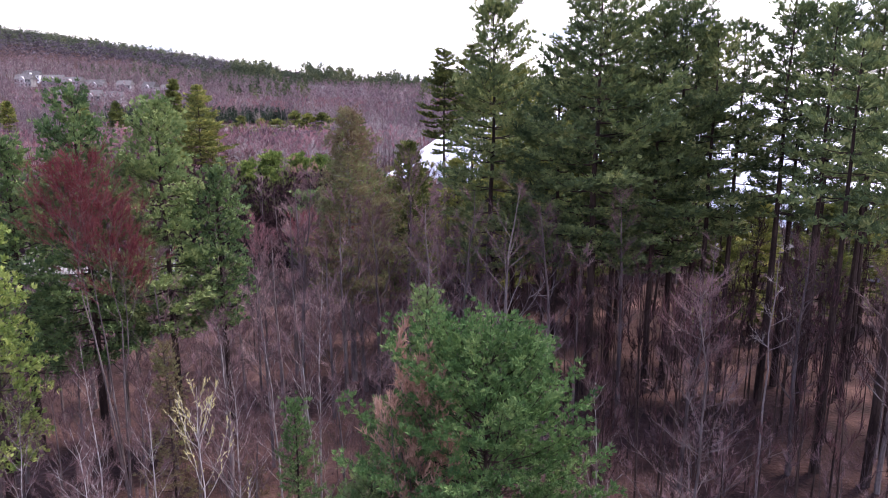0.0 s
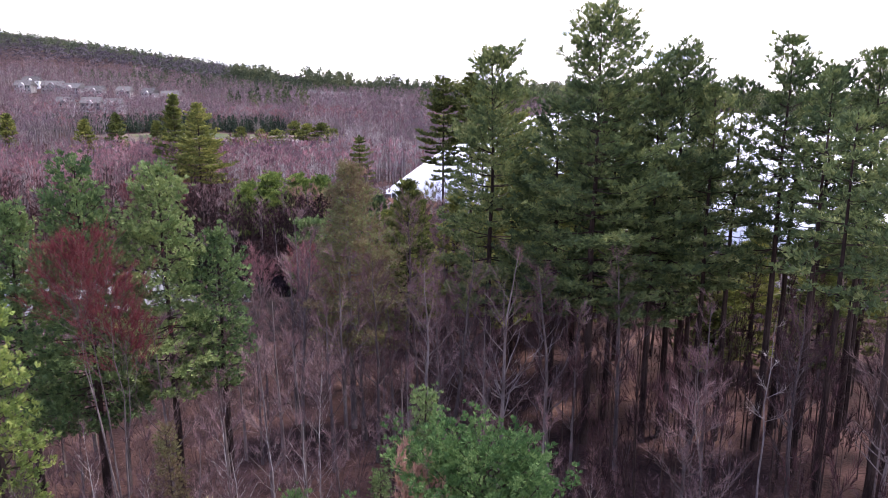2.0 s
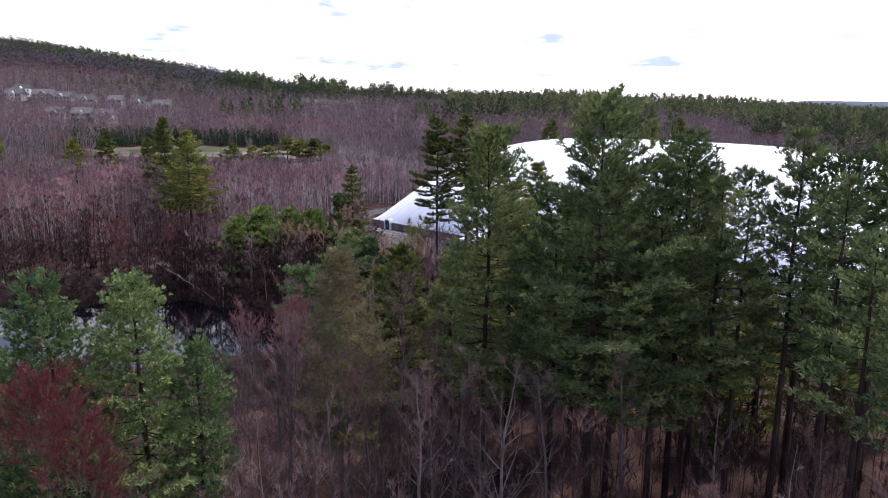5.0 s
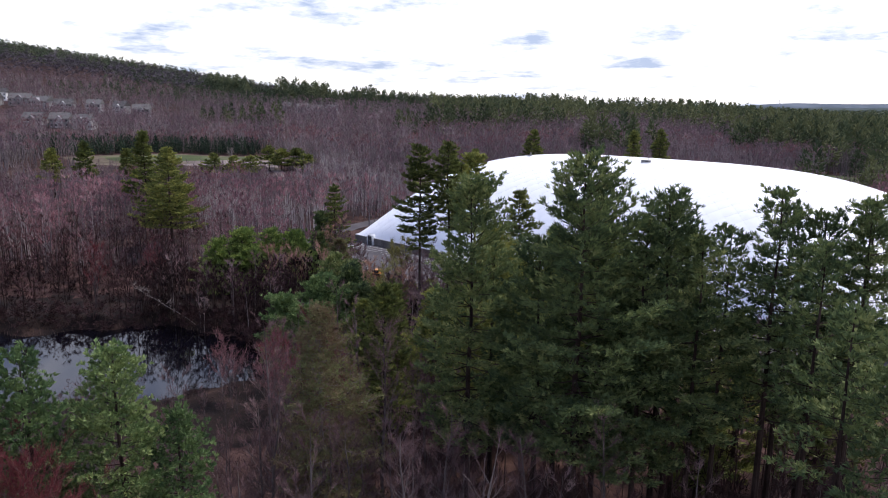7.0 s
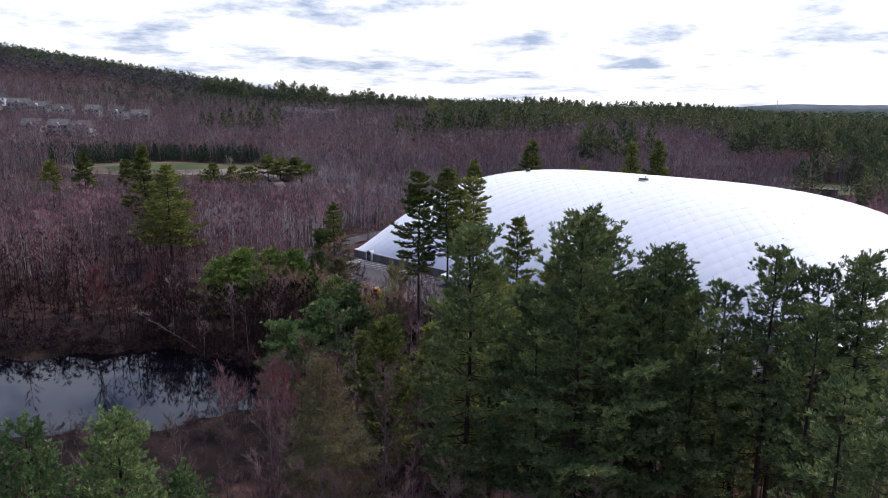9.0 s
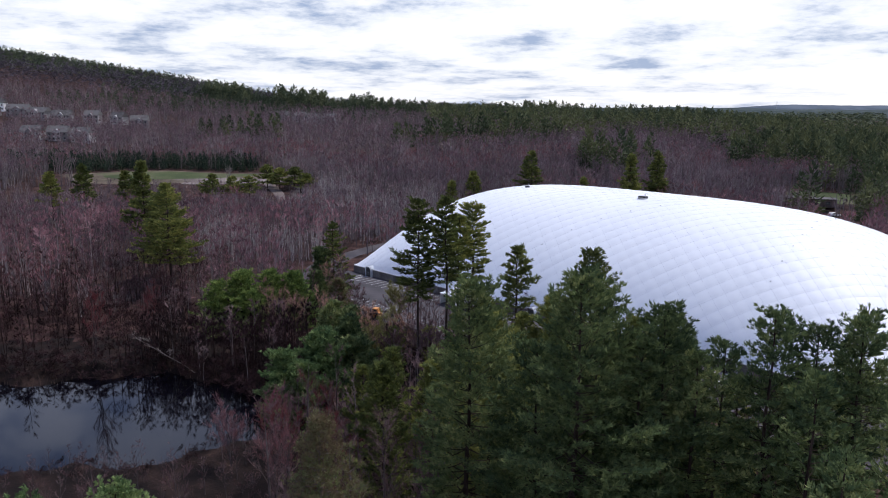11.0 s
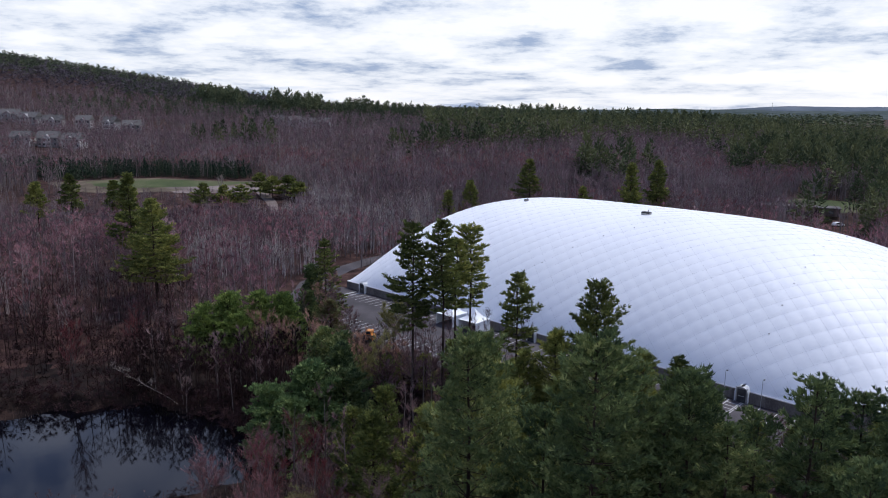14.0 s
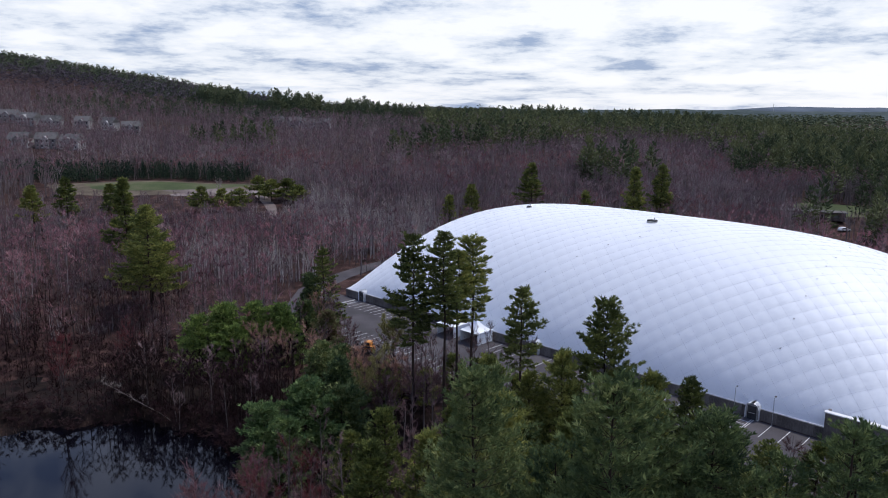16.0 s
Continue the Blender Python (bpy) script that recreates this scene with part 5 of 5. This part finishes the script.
for i, (x, y, h, m) in enumerate([(-9.0, 121.0, 8.0, M_TWIG_RUST), (-5.4, 121.0, 8.5, M_WILLOW), (-7.0, 117.0, 8.0, M_WILLOW), (-3.0, 118.0, 8.0, M_TWIG_RUST), (-12.6, 124.5, 8.5, M_TWIG_RUST), (-0.4, 117.0, 7.5, M_TWIG), (3.0, 116.5, 7.0, M_TWIG), (-4.5, 112.5, 8.5, M_TWIG)]):
    bare("budding_shrub", grow_bare(670 + i, h, 2.6, stems=5, limbs=36, subs=7, twigs=8, twig_len=0.8, twig_w=0.04, rise=1.2, first=0.12, slim=0.6), (M_BARK_GREY, M_BARK_GREY, m), "tall budding shrub in the brush below the car park", x, y, i * 47, "shrubs below the car park", "shrub")
bare("fallen_tree", grow_bare(660, 7.0, 1.6, limbs=14, subs=4, twigs=3, twig_len=0.8, twig_w=0.03, rise=0.5, first=0.2, r0=0.07, lean=(-1.3, -0.2)), (M_BARK_PALE, M_BARK_PALE, M_TWIG_PALE), "pale dead tree leaning over the pond bank", -35.5, 114.8, 0, "trees by the pond")

# ---- woods that nobody could count ----
RNG = np.random.default_rng(11)


def stand(y0, y1, spacing, side=0.65, margin=9.0, ok=None):
    """Places in the fan that lies ahead, a jittered grid thinned by ok(x, y)."""
    gy = np.arange(y0, y1, spacing)
    half = y1 * side + margin
    gx = np.arange(-half, half, spacing)
    x, y = np.meshgrid(gx, gy)
    x, y = x.ravel() + RNG.uniform(-0.5, 0.5, x.size) * spacing, y.ravel() + RNG.uniform(-0.5, 0.5, x.size) * spacing
    k = (np.abs(x) < y * side + margin) & open_ground(x, y) & clear_of_crowns(x, y)
    if ok is not None:
        k &= ok(x, y)
    return x[k], y[k]


def sow(name, templates, x, y, lo, hi, material, label, category, wide=1.0):
    n = len(x)
    sz = RNG.uniform(lo, hi, n)
    sc = np.column_stack([sz * wide, sz * wide, sz])
    v, f = meadow(templates, np.column_stack([x, y, land(x, y) - 0.1]), sc, RNG.uniform(0, 6.28, n), RNG.integers(0, len(templates), n))
    return tagged(new(name, mesh_of(name, v, f, material)), label, category, kind="stuff")


def unit_bare(seed, h, **kw):
    t, l, c = grow_bare(seed, h, **kw)
    return [tuple((a[0] / h, a[1]) for a in (merged(t, l),))[0], (merged(c)[0] / h, merged(c)[1])]


def wood_pair(name, specs, x, y, lo, hi, bark, twig, label, wide=1.0):
    """A stand as two joined meshes, the stems and the twigs, that share their places."""
    n = len(x)
    sz = RNG.uniform(lo, hi, n) * young_growth(x, y)
    sc = np.column_stack([sz * wide, sz * wide, sz])
    pos, yaw, pick = np.column_stack([x, y, land(x, y) - 0.1]), RNG.uniform(0, 6.28, n), RNG.integers(0, len(specs), n)
    e = tagged(new(name), label, "woods", kind="stuff")
    for pn, k, m in (("stems", 0, bark), ("twigs", 1, twig)):
        v, f = meadow([s[k] for s in specs], pos, sc, yaw, pick)
        tagged(child(pn, mesh_of(pn, v, f, m), e), kind="stuff")


near_specs = [unit_bare(700 + i, 12, spread=2.5, slim=0.7, limbs=14, subs=5, twigs=9, twig_len=0.55, twig_w=0.024, rise=1.1, first=0.25, sides=4, cheap=True) for i in range(7)]
sap_specs = [unit_bare(740 + i, 4, spread=1.1, stems=3, limbs=12, subs=3, twigs=7, twig_len=0.42, twig_w=0.014, rise=1.2, first=0.1, sides=3, cheap=True, r0=0.035, slim=0.8, splay=0.22) for i in range(7)]
brush_specs = [unit_bare(1740 + i, 4, spread=1.5, stems=3, limbs=12, subs=3, twigs=6, twig_len=0.9, twig_w=0.06, rise=0.6, first=0.05, sides=3, cheap=True, r0=0.04, splay=0.4, upright=0.2) for i in range(7)]
mid_specs = [unit_bare(1700 + i, 12, spread=2.9, slim=0.7, limbs=9, subs=4, twigs=6, twig_len=0.9, twig_w=0.065, rise=0.8, first=0.35, sides=4, cheap=True) for i in range(8)]


def clumps(x, y, size, level):
    return np.sin(x / size + 1.7 * np.sin(y / size)) + np.sin(y / size * 1.3 + 0.9 * np.cos(x / size * 0.7)) > level


def far_bare(seed, n=50, width=0.013, stems=2, wide=0.17):
    """One simple leafless tree, a unit high: stems, and limbs that end in fans of twigs."""
    rng = np.random.default_rng(seed)
    st, cr = Geo(), Geo()
    spikes(st, rng.normal(0, 0.03 * stems, (stems, 3)) * [1, 1, 0], unit(rng.normal(0, 0.05, (stems, 3)) + [0, 0, 1]), rng.uniform(0.75, 0.98, stems), 0.011, rng)
    fans = 3 + n // 9
    az = rng.uniform(0, 6.28, fans)
    q = rng.uniform(0.42, 0.84, fans)
    rr = wide * np.sqrt(rng.uniform(0, 1, fans)) * np.sqrt(np.clip(1.15 - q, 0, 1)) * 1.3
    c = np.column_stack([rr * np.cos(az), rr * np.sin(az), q])
    root = c * [0.15, 0.15, 0.62]
    spikes(st, root, unit(c - root), np.linalg.norm(c - root, axis=1) * 1.25, 0.006, rng)
    i = rng.integers(0, fans, n)
    lift = unit(np.column_stack([c[:, 0] * 2.2, c[:, 1] * 2.2, np.full(fans, 0.42)]))
    d = unit(lift[i] + rng.normal(0, 0.42, (n, 3)))
    slivers(cr, c[i] + rng.normal(0, 0.012, (n, 3)), d, rng.uniform(0.08, 0.2, n), width, rng)
    return [st.arrays(), cr.arrays()]


def far_pine(seed, n=70, slim=1.0, depth=0.72, width=0.085):
    """One simple conifer, a unit high: a rounded cone of short sprays."""
    rng = np.random.default_rng(seed)
    cr = Geo()
    spikes(cr, np.zeros((1, 3)), np.array([[0, 0, 1.0]]), np.array([1.0]), 0.012, rng)
    t = rng.uniform(0.0, 1.0, n) ** 0.75
    q = 0.97 - t * depth
    az = rng.uniform(0, 6.28, n)
    lobes = 1 + 0.3 * np.sin(az * 3 + seed) * np.sin(q * 31 + seed)
    r = 0.2 * slim * t ** 0.7 * rng.uniform(0.35, 1.0, n) * lobes
    p = np.column_stack([r * np.cos(az), r * np.sin(az), q])
    d = unit(np.column_stack([np.cos(az), np.sin(az), rng.uniform(-0.1, 0.9, n) + 1.6 * (1 - t) ** 2]) + rng.normal(0, 0.35, (n, 3)))
    ln = rng.uniform(0.06, 0.12, n)
    slivers(cr, p, d, ln, width, rng)
    return cr.arrays()


# thicket below the camera
x, y = stand(13, 62, 2.5, ok=lambda x, y: (x < 6) | (y < 44) & (RNG.random(len(x)) < 0.6) | (RNG.random(len(x)) < 0.15))
wood_pair("undergrowth", sap_specs, x, y, 2.2, 5.5, M_BARK_GREY, M_TWIG, "dense mauve thicket of leafless saplings and shrubs")
x, y = stand(30, 86, 4.5, ok=lambda x, y: (x < 4) | (y > 66) & (x < 24) | (RNG.random(len(x)) < 0.2))
wood_pair("near_woods", near_specs, x, y, 8.0, 14.5, M_BARK_GREY, M_TWIG, "leafless mauve woods between the pines and the pond")
x, y = stand(56, 92, 2.7, ok=lambda x, y: x < 4)
wood_pair("marsh_brush", [unit_bare(1760 + i, 4, spread=1.3, stems=3, limbs=12, subs=3, twigs=6, twig_len=0.6, twig_w=0.026, rise=1.0, first=0.08, sides=3, cheap=True, r0=0.03, splay=0.3) for i in range(7)], x, y, 3.0, 7.0, M_BARK_GREY, M_TWIG, "dense mauve brush on the near bank of the pond")
# saplings take the darkened twigs, which paint in the shade below the pines
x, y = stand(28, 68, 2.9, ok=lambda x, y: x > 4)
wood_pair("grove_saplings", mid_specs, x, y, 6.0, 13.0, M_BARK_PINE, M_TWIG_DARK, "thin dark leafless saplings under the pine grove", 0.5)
x, y = stand(84, 170, 3.8, ok=lambda x, y: (y < 150) | (x < -42))
k = x > -45
wood_pair("pond_woods", mid_specs, x[k], y[k], 5.5, 10.5, M_BARK_GREY, M_TWIG, "leafless mauve woods round the pond and car park")
wood_pair("dark_pond_woods", mid_specs, x[~k], y[~k], 5.5, 10.5, M_BARK_PINE, M_TWIG_DARK, "dark leafless woods round the left of the pond")
# brush and trees on the banks carry their shade in the twig colour
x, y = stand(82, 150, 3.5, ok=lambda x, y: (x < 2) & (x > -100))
wood_pair("pond_brush", brush_specs, x, y, 2.2, 4.5, M_BARK_PINE, M_TWIG_SHADE, "dense dark brush crowding the banks of the pond")
x, y = np.meshgrid(np.arange(-118, -14, 2.1), np.arange(74, 146, 2.1))
x, y = x.ravel() + RNG.uniform(-0.6, 0.6, x.size), y.ravel() + RNG.uniform(-0.6, 0.6, x.size)
k = (pond_depth(x, y) > -0.45) & (pond_depth(x, y) < np.where(y > 100, 0.2, 0.07)) & clear_of_crowns(x, y)
x, y = x[k], y[k]
wood_pair("bank_brush", brush_specs, x, y, 2.0, 4.6, M_BARK_PINE, M_TWIG_SHADE, "tangled dark brush hanging over the far bank", 1.2)
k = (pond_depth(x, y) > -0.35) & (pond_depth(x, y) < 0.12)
wood_pair("shore_tangle", brush_specs, x[k] + RNG.uniform(-1, 1, k.sum()), y[k] + RNG.uniform(-1, 1, k.sum()), 0.9, 2.2, M_BARK_PINE, M_TWIG_SHADE, "low black tangle of stems at the water's edge", 1.6)
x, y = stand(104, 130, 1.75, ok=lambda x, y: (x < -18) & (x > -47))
wood_pair("shore_woods", mid_specs, x, y, 6.5, 10.5, M_BARK_PINE, M_TWIG_SHADE, "crowded dark leafless trees behind the far bank", 0.9)
x, y = stand(148, 235, 5.2, ok=lambda x, y: (y > 168) | (x > -42))
wood_pair("middle_woods", mid_specs, x, y, 9.0, 14.5, M_BARK_PALE, M_TWIG_MID, "wide belt of bare purple-brown woods beyond the pond")
x, y = stand(150, 236, 3.8)
wood_pair("middle_brush", [far_bare(960 + i, 40, 0.012, 3, 0.3) for i in range(6)], x, y, 3.0, 6.5, M_BARK_GREY, M_TWIG_MID, "low reddish brush under the bare woods", 1.5)
x, y = stand(196, 300, 4.4, ok=lambda x, y: (x > -62) & (x < 8) & clumps(x, y, 17, -0.7))
wood_pair("aspen_woods", [far_bare(940 + i, 36, 0.007, 5, 0.13) for i in range(5)], x, y, 8.5, 13.0, M_BARK_BIRCH, M_TWIG_PALE, "stand of pale slender aspens beyond the dome", 1.1)
far_specs = [far_bare(760 + i, 40, 0.013) for i in range(6)]
x, y = stand(233, 350, 5.0)
wood_pair("clearing_woods", [far_bare(900 + i, 50, 0.009, 4, 0.14) for i in range(6)], x, y, 10.0, 15.0, M_BARK_PALE, M_TWIG_FAR, "bare purple-brown woods round the clearing", 1.3)
x, y = stand(150, 440, 8.0, ok=lambda x, y: clumps(x, y, 23, 0.2))
wood_pair("rose_woods", [far_bare(920 + i, 90, 0.008, 3) for i in range(5)], x, y, 9.0, 14.0, M_BARK_PALE, M_TWIG_ROSE, "scattered red-budded maples in the bare woods", 1.3)
x, y = stand(350, 780, 9.0)
wood_pair("far_woods", far_specs, x, y, 10.0, 16.0, M_BARK_PALE, M_TWIG_FAR, "far bare woods on the rising ground", 1.5)
x, y = stand(478, 562, 4.6, ok=lambda x, y: (x < -110) & (x > -400))
wood_pair("slope_woods", far_specs, x, y, 7.5, 11.0, M_BARK_PALE, M_TWIG_FAR, "close bare woods below the houses on the slope", 1.2)
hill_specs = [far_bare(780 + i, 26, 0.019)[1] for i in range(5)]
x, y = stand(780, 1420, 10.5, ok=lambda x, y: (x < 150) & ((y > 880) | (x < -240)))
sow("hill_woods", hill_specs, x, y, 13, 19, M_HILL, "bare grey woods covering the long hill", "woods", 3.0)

# conifers far off
pine_specs = [far_pine(800 + i, 110, 1.0, 0.78, 0.055) for i in range(6)]
low_specs = [far_pine(820 + i, 62, 1.0, 0.78, 0.058) for i in range(6)]


x, y = stand(240, 520, 9.0, ok=lambda x, y: ((x > 8 + 0.5 * y) & clumps(x, y, 37, -0.4)) | ((x > 15 + 0.4 * y) & (y > 322) & (y < 420) & clumps(x, y, 37, -1.5)) | (clumps(x, y, 31, 1.72) & ((x > -60) | (y > 450))))
sow("pine_stands", [far_pine(880 + i, 170, 1.0, 0.8, 0.04) for i in range(6)], x, y, 15, 24, M_STAND, "dark green pine stands among the bare woods", "pine woods", 1.1)
x, y = stand(500, 740, 9.5, ok=lambda x, y: (x > 10) & clumps(x, y, 33, 1.1 - 2.2 * smooth(500, 690, y) - 0.8 * (x > 0.45 * y)))
sow("pine_stands", low_specs, x, y, 15, 23, M_STAND, "olive pine woods rising behind bare maples", "pine woods", 1.1)
x, y = stand(660, 1000, 9.5, ok=lambda x, y: (x > -330) & (clumps(x, y, 45, -1.7 + 2.2 * (y < 770)) | (y > 800)))
sow("ridge_pines", low_specs, x, y, 9, 15, M_FAR_PINE, "dark pine woods along the far ridge", "pine woods", 1.2)
x, y = stand(900, 1440, 11.0, ok=lambda x, y: (x < -200) & (clumps(x, y, 60, 1.35 - 3.4 * smooth(48, 88, land(x, y))) | (RNG.random(len(x)) < 0.05)))
sow("hill_pines", low_specs, x, y, 14, 21, M_FAR_PINE, "dark pines scattered over the long hill", "pine woods", 1.3)
x, y = stand(1000, 2700, 40.0, ok=lambda x, y: (x > -150) | (y > 1800))
sow("plain_pines", [far_pine(860 + i, 16, 1.0, 0.72, 0.11) for i in range(4)], x, y, 15, 24, M_FAR_PINE, "far wooded plain reaching to the horizon", "pine woods", 3.2)
for x0, x1, lo, hi in ((-243, -188, 18, 25), (-188, -163, 12, 16), (-163, -103, 22, 28), (-103, -76, 14, 19), (-76, -50, 20, 25), (-50, 20, 14, 20), (20, 120, 13, 17), (120, 430, 17, 24)):
    x, y = stand(820, 872, 7.5, ok=lambda x, y: (x > x0) & (x < x1))
    sow("skyline_pines", pine_specs, x, y, lo * 0.75, hi, M_FAR_PINE, "clump of taller dark pines on the skyline", "pine woods", 1.35)


def build_far_hills():
    """Long low ridges at the edge of sight, and a mast on one of them."""
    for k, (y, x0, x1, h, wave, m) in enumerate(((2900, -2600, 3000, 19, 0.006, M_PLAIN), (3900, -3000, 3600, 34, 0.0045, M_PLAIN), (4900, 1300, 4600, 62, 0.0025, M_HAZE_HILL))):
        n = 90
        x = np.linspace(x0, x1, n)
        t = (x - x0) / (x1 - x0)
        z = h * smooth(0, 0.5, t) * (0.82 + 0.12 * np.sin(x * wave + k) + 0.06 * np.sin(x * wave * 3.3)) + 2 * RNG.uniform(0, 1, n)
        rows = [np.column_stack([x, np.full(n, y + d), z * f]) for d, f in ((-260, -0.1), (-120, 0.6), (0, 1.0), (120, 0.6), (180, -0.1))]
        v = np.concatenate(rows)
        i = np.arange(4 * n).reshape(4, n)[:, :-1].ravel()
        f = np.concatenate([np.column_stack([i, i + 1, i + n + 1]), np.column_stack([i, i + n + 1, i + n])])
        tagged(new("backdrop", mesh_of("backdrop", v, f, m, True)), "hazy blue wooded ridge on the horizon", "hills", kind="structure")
    e = tagged(new("radio_mast"), "thin grey radio mast on a far ridge", "mast")
    part("mast", cyl_bm(1.1, 44, (0, 0, 22), k=6, r2=0.5), M_STEEL, e)
    part("platform", cyl_bm(2.4, 2.0, (0, 0, 38), k=8), M_STEEL, e)
    e.matrix_basis = pose(1950, 3900, 26)


build_far_hills()
# dark spruce row behind the field
x, y = stand(354, 378, 2.8, ok=lambda x, y: (x > -206) & (x < -80))
sow("spruce_row", [far_pine(840 + i, 90, 0.9, 0.98, 0.05) for i in range(4)], x, y, 6.5, 9.5, M_SPRUCE, "dense dark spruce belt behind the field", "spruces")

# reeds at the pond's edge
x, y = np.meshgrid(np.arange(-115, -14, 0.75), np.arange(76, 142, 0.75))
x, y = x.ravel() + RNG.uniform(-0.4, 0.4, x.size), y.ravel() + RNG.uniform(-0.4, 0.4, x.size)
k = (np.abs(pond_depth(x, y) + 0.02) < 0.13) | (((x + 60) / 5.5) ** 2 + ((y - 113) / 2.6) ** 2 < 1)
x, y = x[k], y[k]
g = Geo()
slivers(g, np.column_stack([x, y, land(x, y) - 0.05]), unit(np.column_stack([RNG.normal(0, 0.2, (len(x), 2)), np.ones(len(x))])), RNG.uniform(0.5, 1.3, len(x)), 0.06, RNG)
tagged(new("reeds", g.mesh("reeds", M_REED)), "dry tan reeds fringing the pond", "reeds", kind="stuff")
